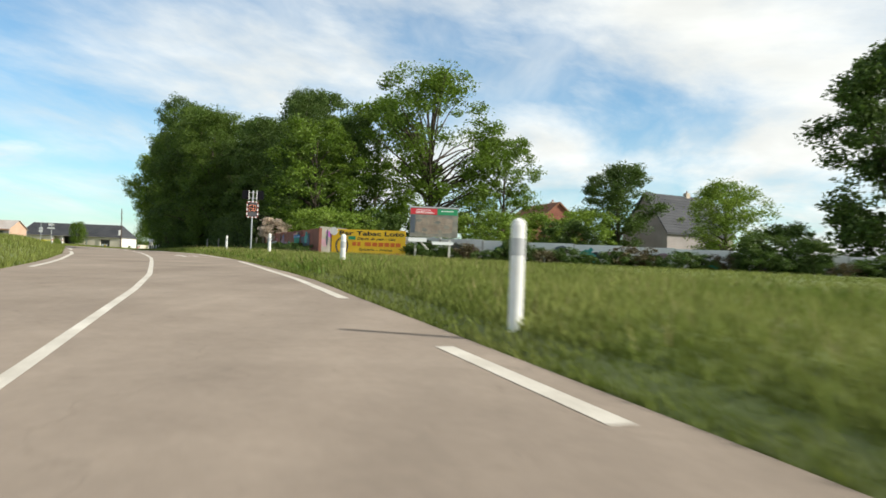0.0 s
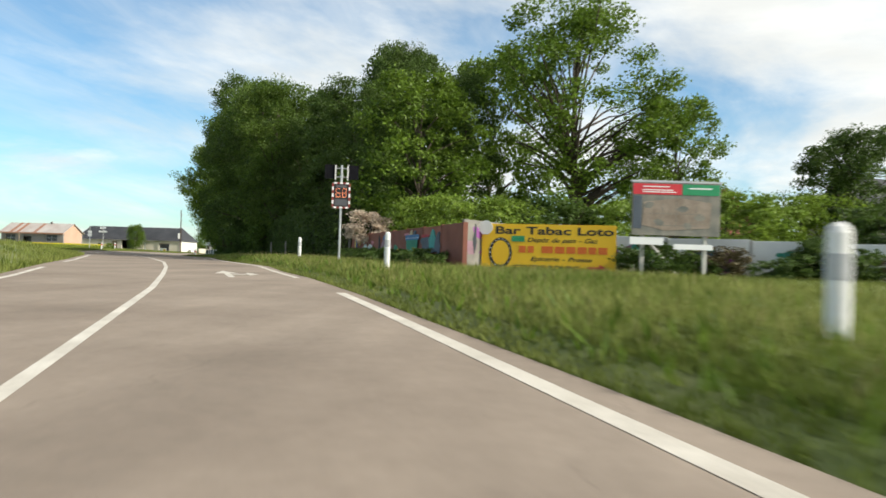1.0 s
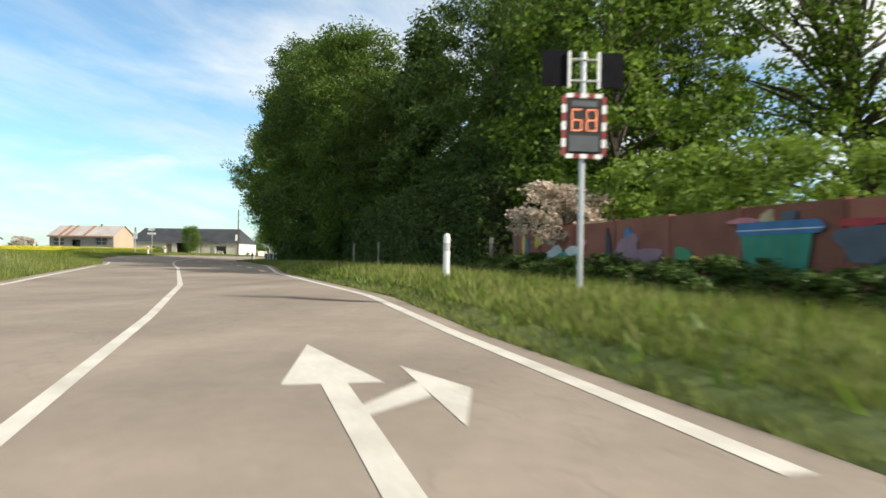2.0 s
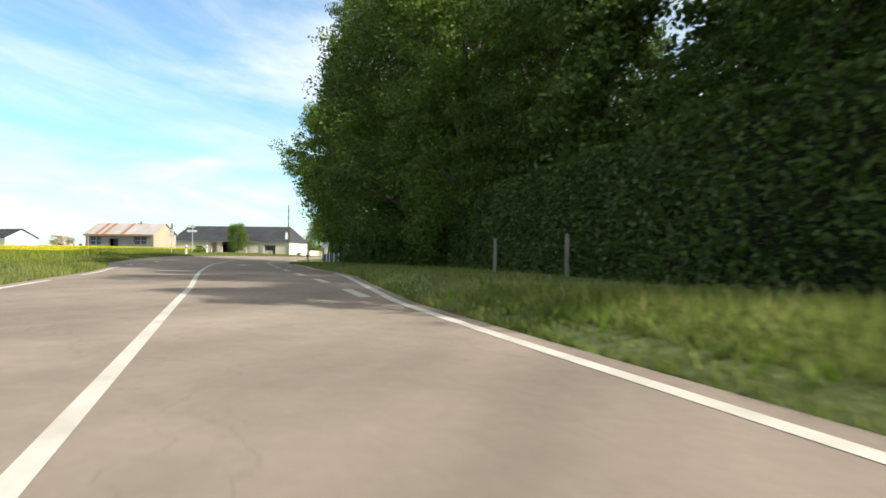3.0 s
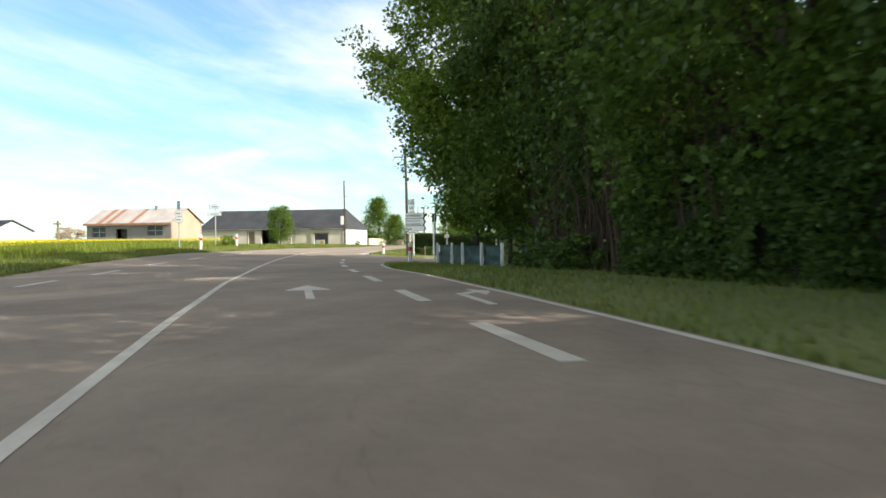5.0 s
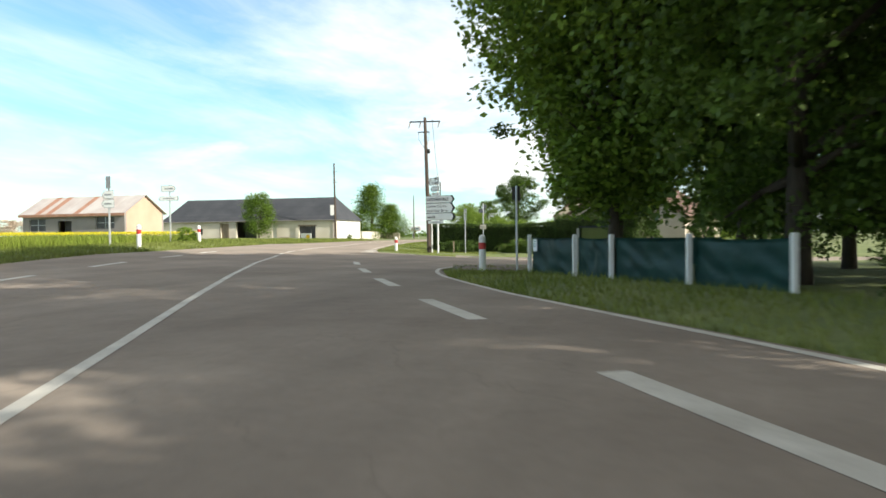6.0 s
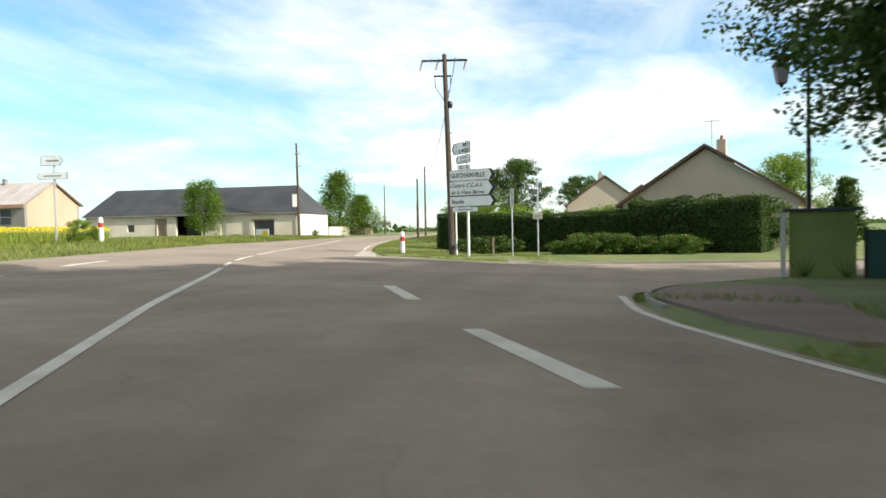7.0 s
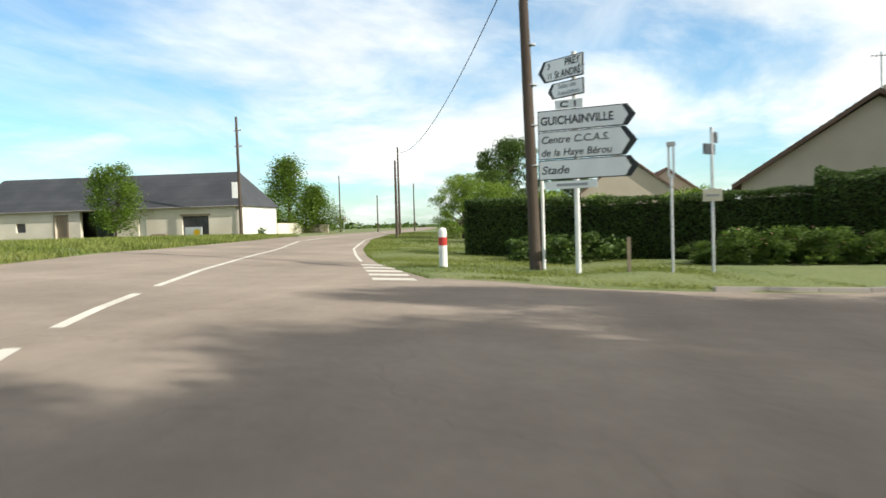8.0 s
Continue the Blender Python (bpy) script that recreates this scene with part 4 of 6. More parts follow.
grey = delineator_proto("grey_band", "white round marker post with grey reflective band", 4.2, 8.7)
for x, y in ((-0.34, 24.12), (-6.33, 37.3), (-13.08, 51.0)):
    post = copy_thing(grey, pose(x, y, land_z(x, y) - (0.21 if y < 30 else 0), 0, 0, 20))
    if y < 30:
        post.scale = (1.15, 1.15, 1.1)
red = delineator_proto("red_band", "stout white junction marker post with red reflective band", -48.9, 116.15)
red.scale = (1.4, 1.4, 1.12)
for x, y, lean in ((-60.95, 141.88, 1.5), (-67.55, 123.9, 0), (-73.2, 137.0, 2)):
    copy_thing(red, pose(x, y, land_z(x, y) - (0.14 if y > 140 else 0.02), lean, 0, 10))


def radar_sign(x, y):
    z = land_z(x, y) + 0.08
    e = thing("speed_display", x, y, z, 16, "solar speed display sign on a steel pole", "speed sign")
    part("pole", rod(bmesh.new(), (0, 0, -0.3), (0, 0, 3.75), 0.045, n=14), M["steel"], e)
    cab = part("cabinet", bx(-0.29, 0.29, -0.09, 0.07, 2.12, 3.0, bevel=0.02), M["black"], e, "dark display cabinet")
    for k in range(7):
        for s in (-1, 1):
            part("border_block", bx(s * 0.325 - 0.035, s * 0.325 + 0.035, -0.095, -0.075, 2.08 + k * 0.135, 2.08 + k * 0.135 + 0.134), M["white_plastic" if k % 2 else "faded_red"], cab)
    for k in range(5):
        for zz in (2.04, 3.0):
            part("border_block", bx(-0.29 + k * 0.116, -0.29 + k * 0.116 + 0.115, -0.095, -0.075, zz, zz + 0.07), M["faded_red" if k % 2 else "white_plastic"], cab)
    seg = {"a": (0.0, 0.33, 0.15, 0.013), "b": (0.075, 0.25, 0.013, 0.14), "c": (0.075, 0.08, 0.013, 0.14), "d": (0.0, 0.0, 0.15, 0.013), "e": (-0.075, 0.08, 0.013, 0.14), "f": (-0.075, 0.25, 0.013, 0.14), "g": (0.0, 0.165, 0.15, 0.013)}
    for cx, on in ((-0.12, "acdefg"), (0.12, "abcdefg")):
        for s in on:
            px, pz, w, h = seg[s]
            part("digit_segment", bx(cx + px - w / 2, cx + px + w / 2, -0.105, -0.091, 2.48 + pz - h / 2, 2.48 + pz + h / 2), M["led"], cab, "lit red segment")
    part("lower_plate", bx(-0.24, 0.24, -0.1, -0.091, 2.15, 2.40), M["dark_plate"], cab)
    part("upper_plate", bx(-0.2, 0.2, -0.1, -0.091, 2.86, 2.95), M["dark_plate"], cab)
    fr = part("solar_bracket", rod(bmesh.new(), (-0.22, -0.04, 3.62), (0.22, -0.04, 3.62), 0.018), M["steel"], e)
    part("bracket_bar", rod(bmesh.new(), (-0.22, -0.04, 3.28), (0.22, -0.04, 3.28), 0.018), M["steel"], fr)
    for s in (-1, 1):
        part("bracket_rail", bx(s * 0.24 - 0.022, s * 0.24 + 0.022, -0.06, -0.02, 3.16, 3.75), M["white_paint"], fr)
        part("solar_panel", bx(s * 0.46 - 0.2, s * 0.46 + 0.2, 0.0, 0.035, 3.2, 3.76), M["panel_black"], fr, "dark solar panel")


radar_sign(-10.1, 46.72)


def facing(ax, ay, bx_, by_):
    return math.degrees(math.atan2(by_ - ay, bx_ - ax))


def billboard():
    ax, ay, cx, cy = -4.2, 42.45, 0.05, 41.9
    W = math.hypot(cx - ax, cy - ay)
    e = thing("billboard", ax, ay, 0.0, facing(ax, ay, cx, cy), "yellow bar and tobacco shop billboard in tall grass", "billboard")
    part("panel", bx(0, W, 0, 0.04, 0.04, 1.60, bevel=0.008), M["yellow"], e)
    for px in (0.4, W / 2, W - 0.4):
        part("post", bx(px - 0.04, px + 0.04, 0.042, 0.12, -0.45, 1.5), M["wood_old"], e)
    lettering("heading", "Bar Tabac Loto", 0.34, 0.42, 1.28, 0, M["black"], e, W - 0.5)
    part("badge", slab([(0.12 + 0.23 * math.cos(a), 1.47 + 0.23 * math.sin(a)) for a in np.linspace(0, 2 * math.pi, 28)[:-1]], -0.03, 0.0), M["white_plastic"], e, "round white badge")
    ring = [(0.62 + 0.38 * math.cos(a), 0.66 + 0.50 * math.sin(a)) for a in np.linspace(0, 2 * math.pi, 40)[:-1]]
    hub = part("emblem", slab(ring, -0.006, -0.001), M["black"], e, "black toothed ring emblem")
    part("emblem_field", slab([(0.62 + 0.29 * math.cos(a), 0.66 + 0.40 * math.sin(a)) for a in np.linspace(0, 2 * math.pi, 32)[:-1]], -0.011, -0.007), M["yellow"], hub)
    for k in range(18):
        a = 2 * math.pi * k / 18
        part("tooth", bx(0.62 + 0.335 * math.cos(a) - 0.013, 0.62 + 0.335 * math.cos(a) + 0.013, -0.010, -0.0065, 0.66 + 0.45 * math.sin(a) - 0.016, 0.66 + 0.45 * math.sin(a) + 0.016), M["sign_white"], hub)
    part("green_patch", bx(0.98, 1.4, -0.012, -0.002, 1.03, 1.22, bevel=0.003), M["sign_green"], e, "small green label")
    lettering("second_line", "Dépôt de pain - Gaz", 0.20, 1.48, 1.03, 0, M["black"], e, 2.25, 0.3)
    x = 1.22
    for w in (0.22, 0.20, 0.0, 0.36, 0.30, 0.28, 0.28, 0.24, 0.28):
        if w:
            part("name_bar", bx(x, x + w, -0.006, -0.001, 0.68, 0.90), M["orange_red"], e)
        x += (w or 0.12) + 0.065
    lettering("third_line", "Epicerie - Presse", 0.19, 1.6, 0.43, 0, M["black"], e, 1.95, 0.3)
    lettering("fourth_line", "CENTRE BOURG", 0.22, 1.05, 0.13, 0, M["black"], e, 2.1)
    part("arrow", slab([(3.42, 0.16), (3.78, 0.16), (3.78, 0.08), (4.08, 0.22), (3.78, 0.36), (3.78, 0.28), (3.42, 0.28)], -0.006, -0.001), M["sign_red"], e, "red direction arrow")


billboard()


def map_board():
    ax, ay, cx, cy = 0.35, 40.75, 2.95, 41.0
    W = math.hypot(cx - ax, cy - ay)
    z = land_z(1.5, 41)
    e = thing("map_board", ax, ay, z, facing(ax, ay, cx, cy), "large map board with red and green header on posts", "notice board")
    part("panel", bx(0, W, 0, 0.06, 1.2, 2.78, bevel=0.01), M["map_print"], e, "faded brown printed map")
    part("red_header", bx(0.03, W * 0.56, -0.012, -0.002, 2.42, 2.74), M["sign_red"], e)
    part("green_header", bx(W * 0.57, W - 0.03, -0.012, -0.002, 2.42, 2.74), M["sign_green"], e)
    for k, zz in enumerate((2.64, 2.54, 2.48)):
        part("text_bar", bx(0.3, 1.1 + 0.1 * k, -0.016, -0.0125, zz, zz + 0.03), M["sign_white"], e)
    part("text_bar", bx(W * 0.64, W * 0.9, -0.016, -0.0125, 2.6, 2.64), M["sign_white"], e)
    part("street_patch", slab([(0.3, 1.5), (1.0, 1.35), (2.3, 1.45), (2.35, 2.2), (1.4, 2.33), (0.35, 2.2)], -0.008, -0.002), M["map_faded"], e)
    for k, (px, pz, w, h) in enumerate(((0.6, 1.5, 1.3, 0.015), (0.5, 1.85, 1.6, 0.012), (1.3, 1.45, 0.014, 0.8), (0.9, 1.7, 0.012, 0.5), (1.7, 1.6, 0.5, 0.012), (1.9, 1.5, 0.012, 0.6))):
        part("street_line", bx(px, px + w, -0.011, -0.0085, pz, pz + h), M["map_print"], e)
    for k, (px, pz) in enumerate(((0.5, 2.1), (1.5, 2.0), (2.0, 1.75), (0.8, 1.6), (1.65, 1.5))):
        part("photo_patch", slab([(px + 0.14 * math.cos(a) * (1 + 0.3 * math.sin(2 * a + k)), pz + 0.1 * math.sin(a)) for a in np.linspace(0, 2 * math.pi, 11)[:-1]], -0.0105, -0.0085), M["map_print"], e)
    part("photo_patch", bx(0.04, 0.28, -0.01, -0.002, 1.4, 2.38), M["spray_slate"], e)
    part("frame", bx(-0.03, W + 0.03, -0.01, 0.07, 2.781, 2.84), M["steel"], e)
    for px in (0.35, 2.2):
        part("post", bx(px - 0.06, px + 0.06, 0.061, 0.18, -0.3, 2.6, bevel=0.01), M["concrete"], e)
    part("brace", rod(bmesh.new(), (0.6, 0.2, 0.95), (1.55, 0.35, -0.05), 0.06), M["concrete"], e)
    part("lower_board", bx(-0.05, 0.95, -0.03, -0.002, 0.92, 1.13), M["sign_white"], e)
    part("lower_board", bx(1.25, 2.4, -0.03, -0.002, 0.80, 0.96), M["sign_white"], e)


map_board()


def garden_walls():
    ax, ay, cx, cy = -12.2, 57.4, -4.75, 41.6
    L = math.hypot(cx - ax, cy - ay)
    z = land_z(-8.5, 49.5)
    e = thing("brick_wall", ax, ay, z, facing(ax, ay, cx, cy), "red brick panel wall with colourful painted graffiti", "wall", kind="structure")
    e.scale = (1, 1, 0.91)
    n, step = 8, L / 8
    for k in range(n):
        part("panel", bx(k * step + 0.06, (k + 1) * step - 0.06, 0, 0.12, -0.4, 1.5 + 0.02 * (k % 2), bevel=0.01), M["brick"], e)
    for k in range(n + 1):
        part("pillar", bx(k * step - 0.06, k * step + 0.06, -0.02, 0.14, -0.4, 1.54, bevel=0.01), M["brick"], e)
    # painted pictures: position along the wall, height, half width, half height, colour
    blobs = [(0.9, 0.9, 0.10, 0.5, "spray_yellow"), (1.2, 0.85, 0.10, 0.45, "spray_blue"), (2.0, 1.1, 0.25, 0.2, "spray_yellow"), (3.0, 1.15, 0.22, 0.18, "spray_pale"), (3.2, 0.55, 0.7, 0.35, "spray_pale"),
             (3.9, 0.5, 0.6, 0.3, "spray_teal"), (4.4, 0.75, 0.4, 0.2, "spray_pale"), (4.9, 1.0, 0.2, 0.12, "spray_pink"), (6.3, 0.8, 0.12, 0.5, "spray_dark"), (6.3, 0.45, 0.14, 0.14, "spray_yellow"),
             (7.2, 1.15, 0.16, 0.16, "spray_blue"), (7.2, 0.75, 0.5, 0.4, "spray_mauve"), (8.0, 0.6, 0.55, 0.25, "spray_mauve"), (7.6, 0.45, 0.5, 0.12, "spray_pink"), (9.3, 0.62, 0.3, 0.22, "spray_green"),
             (9.7, 0.5, 0.22, 0.14, "spray_yellow"), (11.0, 1.28, 0.4, 0.05, "spray_pink"), (11.6, 1.27, 0.16, 0.16, "spray_tan"), (12.1, 1.27, 0.16, 0.15, "spray_slate"),
             (13.6, 0.85, 0.6, 0.28, "spray_slate"), (13.5, 1.15, 0.5, 0.06, "spray_red"), (14.2, 0.55, 0.6, 0.1, "spray_dark"), (14.4, 0.95, 0.4, 0.35, "spray_teal"), (15.0, 0.8, 0.3, 0.4, "spray_slate")]
    for k, (u, v, w, h, col) in enumerate(blobs):
        wave = [(a, 1 + 0.16 * math.sin(3 * a + k) + 0.1 * math.sin(5 * a + 2 * k)) for a in np.linspace(0, 2 * math.pi, 21)[:-1]]
        part("painted_shape", slab([(u + w * q * math.cos(a), min(1.46, v + h * q * math.sin(a))) for a, q in wave], -0.024 - 0.0012 * k, -0.001), M[col], e)
    skip = part("painted_skip", slab([(11.15, 0.25), (12.45, 0.25), (12.6, 1.02), (11.0, 1.02)], -0.06, -0.0545), M["spray_sea"], e, "sea green painted skip picture")
    part("painted_lid", slab([(10.9, 1.02), (12.75, 1.02), (12.85, 1.13), (12.7, 1.24), (10.95, 1.24)], -0.066, -0.0605), M["spray_blue"], skip)
    part("painted_line", bx(10.92, 12.8, -0.07, -0.0665, 1.09, 1.11), M["spray_pale"], skip)
    for q in range(4):
        part("painted_line", bx(11.3 + 0.3 * q, 11.36 + 0.3 * q, -0.064, -0.0605, 0.3, 0.98), M["spray_green"], skip)
    # a short grey panel turns back from the brick wall's end
    e = thing("concrete_panel", cx, cy, z, facing(cx, cy, -3.5, 43.9), "grey concrete panel sprayed with purple graffiti", "wall", kind="structure")
    part("panel", bx(0.08, 2.5, 0, 0.1, -0.4, 1.5, bevel=0.01), M["grey_shade_concrete"], e)
    for k, (u, v, w, h, col) in enumerate(((0.5, 0.6, 0.3, 0.3, "spray_mauve"), (0.9, 1.1, 0.35, 0.2, "spray_purple"), (1.4, 0.7, 0.3, 0.4, "spray_pale"), (1.3, 0.5, 0.3, 0.12, "spray_purple"), (0.7, 0.9, 0.1, 0.4, "spray_dark"))):
        part("painted_shape", slab([(u + w * math.cos(a) * (1 + 0.3 * math.sin(3 * a + k)), v + h * math.sin(a) * (1 + 0.3 * math.cos(2 * a + k))) for a in np.linspace(0, 2 * math.pi, 17)[:-1]], -0.004 - 0.0012 * k, -0.001), M[col], e)
    ax, ay, cx, cy = -3.0, 45.6, 26.5, 34.6
    L = math.hypot(cx - ax, cy - ay)
    e = thing("painted_wall", ax, ay, 0.0, facing(ax, ay, cx, cy), "long whitewashed concrete wall covered with graffiti", "wall", kind="structure")
    n = 12
    step = L / n
    for k in range(n):
        t0 = 1.42 - 0.6 * k / n
        part("panel", bx(k * step + 0.05, (k + 1) * step - 0.05, 0, 0.1, -1.2, t0, bevel=0.01), M["white_wall"], e)
        part("pillar", bx(k * step - 0.05, k * step + 0.05, -0.02, 0.12, -1.2, t0 + 0.03, bevel=0.01), M["concrete"], e)
        rr = np.random.default_rng(60 + k)
        for q in range(11):
            w0, h0 = rr.uniform(0.12, 0.48), rr.uniform(0.07, 0.26)
            cx0, cz0 = k * step + rr.uniform(0.5, step - 0.5), t0 - rr.uniform(0.35, 1.0)
            pts = [(cx0 + w0 * math.cos(a) * rr.uniform(0.5, 1.2), min(t0 - 0.04, cz0 + h0 * math.sin(a) * rr.uniform(0.5, 1.2))) for a in np.linspace(0, 2 * math.pi, 11)[:-1]]
            part("painted_shape", slab(pts, -0.004 - 0.0012 * q, -0.001), M[["spray_teal", "spray_mauve", "spray_slate", "spray_sea", "spray_pale", "spray_dark", "spray_purple"][int(rr.integers(0, 7))]], e)


garden_walls()
for k in range(26):
    f = k / 25
    x, y = -1.0 + 27 * f, 43.2 - 9.8 * f + 0.7 * math.sin(k * 2.1)
    plant("bramble", "bramble" if k % 4 else "dry_bramble", x, y, 0.62 + 0.55 * (k * 7 % 5) / 5, k * 50, "low bramble bush growing against the wall", "bush", "brambles along the wall", wide=1.2)
for k in range(17):
    f = (k + 0.5) / 17
    x, y = -12.2 + 7.45 * f - 0.75, 57.4 - 15.8 * f - 0.35 + 0.2 * math.sin(k * 2.7)
    plant("weed_clump", "bramble", x, y, 0.5 + 0.25 * (k * 5 % 4) / 4, k * 70, "dark weeds growing at the brick wall's foot", "weeds", "weeds along the brick wall", wide=1.25)
for x, y, h in ((17.4, 36.4, 1.9), (19.6, 35.6, 1.7), (6.0, 41.6, 1.3)):
    plant("bush", "shrub_dark", x, y, h, x * 30, "dark leafy bush in front of the wall", "bush", "brambles along the wall")


# ---- wire fence posts before the hedge ----
def fence_posts():
    e = thing("wire_fence", -12.0, 56.0, 0, 0, "pale concrete fence posts with thin wires before the hedge", "fence")
    pts = []
    for x, y in ((-12.0, 56.0), (-12.9, 57.4), (-13.9, 59.0), (-16.1, 62.7), (-17.3, 64.6), (-19.6, 68.2), (-22.2, 72.5)):
        z = land_z(x, y)
        pts.append((x + 12.0, y - 56.0, z))
        # post colour is dimmed to stand for shade before the hedge
        part("post", bx(x + 12.0 - 0.055, x + 12.0 + 0.055, y - 56.055, y - 55.945, z - 0.3, z + 1.08, bevel=0.014), M["grey_shade_concrete"], e)
    for h in (0.4, 0.72, 1.0):
        for a, b in zip(pts, pts[1:]):
            part("wire", rod(bmesh.new(), (a[0], a[1] - 0.06, a[2] + h), (b[0], b[1] - 0.06, b[2] + h), 0.0016, n=4), M["iron"], e)


fence_posts()


# ---- the corner by the junction ----
def tarp_fence():
    x0, y0, dx, dy = -47.5, 116.55, 2.7, -4.6
    z = -0.26
    e = thing("tarpaulin_fence", x0, y0, z, math.degrees(math.atan2(dy, dx)), "dark green tarpaulin fence on white concrete posts", "fence")
    stops = [0, 3.3, 5.37, 8.6, 11.5]
    for q in stops:
        part("post", bx(q - 0.045, q + 0.045, -0.055, 0.055, -0.2, 1.22, bevel=0.014), M["white_paint"], e, "white concrete post")
    for k, (a, b) in enumerate(zip(stops, stops[1:])):
        bm = bmesh.new()
        nx, nz = 30, 14
        grid = [[None] * (nz + 1) for _ in range(nx + 1)]
        for i in range(nx + 1):
            for j in range(nz + 1):
                u, v = i / nx, j / nz
                fold = 0.06 * noise.noise(Vector((u * 5 + v * 3 + k * 7, v * 2.2, k))) + 0.025 * noise.noise(Vector((u * 14 + v * 9, v * 6, k + 3)))
                sag = -0.035 * math.sin(math.pi * u) * v
                grid[i][j] = bm.verts.new((a + 0.05 + u * (b - a - 0.1), 0.085 + fold * (1 if 0.02 < u < 0.98 else 0.2), 0.04 + 1.1 * v + sag))
        for i in range(nx):
            for j in range(nz):
                bm.faces.new((grid[i][j], grid[i + 1][j], grid[i + 1][j + 1], grid[i][j + 1]))
        bmesh.ops.solidify(bm, geom=bm.faces[:], thickness=0.004)
        part("tarpaulin", bm, M["tarp"], e, "creased dark green sheet", smooth=True)
    part("notice", bx(0.22, 0.55, 0.02, 0.026, 0.72, 1.08), M["sign_white"], e, "small white notice")
    for zz, w in ((1.0, 0.2), (0.93, 0.16), (0.86, 0.18)):
        part("text_bar", bx(0.28, 0.28 + w, 0.015, 0.0195, zz, zz + 0.025), M["spray_teal"], e)


tarp_fence()


def green_box():
    e = thing("utility_box", -47.15, 129.1, road_z(-46.5, 129), -12, "olive green painted utility kiosk with flat slab roof", "utility box")
    e.scale = (1.2, 1.2, 1.27)
    part("body", bx(0.03, 1.28, 0.0, 1.2, -0.1, 1.36, bevel=0.012), M["box_green"], e)
    part("roof", bx(-0.08, 1.38, -0.1, 1.32, 1.362, 1.42, bevel=0.015), M["slate"], e, "dark weathered roof slab")
    part("corner_post", bx(-0.14, -0.04, -0.12, -0.02, -0.1, 1.34, bevel=0.012), M["concrete"], e, "pale corner post")
    for px, s in ((0.3, 1), (1.1, -1)):
        bm = bmesh.new()
        for k in range(5):
            a = radians(50 + 20 * k)
            rod(bm, (px, -0.012, 0.02), (px + 0.4 * math.cos(a) * s, -0.012, 0.45 * math.sin(a) + 0.02), 0.02, 0.004, 5)
        part("painted_plant", bm, M["leaf_dark"], e, "painted dark green plant")

    f = thing("screen_fence", -45.4, 128.9, road_z(-45, 128.9), -12, "dark blue green screen fence beside the kiosk", "fence")
    for k in range(3):
        part("post", bx(k * 1.5 - 0.04, k * 1.5 + 0.04, -0.04, 0.04, -0.2, 1.3, bevel=0.01), M["iron"], f)
        part("screen", bx(k * 1.5 + 0.041, k * 1.5 + 1.459, -0.012, 0.012, 0.05, 1.24, bevel=0.004), M["tarp"], f, "dark screen sheet")


green_box()


def lantern():
    x, y = -46.25, 130.7
    e = thing("street_lantern", x, y, road_z(x, y), 165, "black iron street lantern with scrolled bracket", "street lamp")
    e.scale = (1.2, 1.2, 1.4)
    part("base", turned([(0.16, -0.1), (0.16, 0.25), (0.11, 0.35), (0.08, 0.9), (0.06, 1.0)]), M["iron"], e)
    part("pole", turned([(0.055, 0.98), (0.045, 2.4), (0.06, 2.45), (0.045, 2.5), (0.035, 4.75), (0.06, 4.8), (0.01, 4.95)]), M["iron"], e)
    bm = bmesh.new()
    pts = [Vector((0.0, 0, 4.35)), Vector((0.2, 0, 4.54)), Vector((0.38, 0, 4.58)), Vector((0.53, 0, 4.48)), Vector((0.55, 0, 4.30))]
    for a, b in zip(pts, pts[1:]):
        rod(bm, a, b, 0.018, n=7)
    for c, r in ((Vector((0.45, 0, 4.46)), 0.09), (Vector((0.16, 0, 4.4)), 0.08)):
        ring = [c + Vector((r * (1 - q / 26) * math.cos(q * 0.45), 0, r * (1 - q / 26) * math.sin(q * 0.45))) for q in range(22)]
        for a, b in zip(ring, ring[1:]):
            rod(bm, a, b, 0.011, n=5)
    part("bracket", bm, M["iron"], e)
    lamp = part("lamp_head", turned([(0.03, 4.42), (0.07, 4.38), (0.21, 4.25), (0.22, 4.22)], 6), M["iron"], e)
    part("glass", turned([(0.19, 4.215), (0.12, 3.9)], 6), M["lantern_glass"], lamp, "pale glass body")
    part("finial", turned([(0.12, 3.895), (0.05, 3.86), (0.02, 3.8)], 6), M["iron"], lamp)
    lamp.location = (0.55, 0, -0.1)


lantern()


def corner_sign():
    x, y = -48.2, 118.2
    e = thing("back_of_sign", x, y, land_z(x, y), 8, "small sign seen from behind on a thin pole", "road sign")
    part("pole", rod(bmesh.new(), (0, 0, -0.1), (0, 0, 2.85), 0.035), M["steel"], e)
    part("plate", bx(-0.15, 0.11, 0.03, 0.045, 2.38, 2.84, bevel=0.006), M["black"], e, "dark plate")


corner_sign()


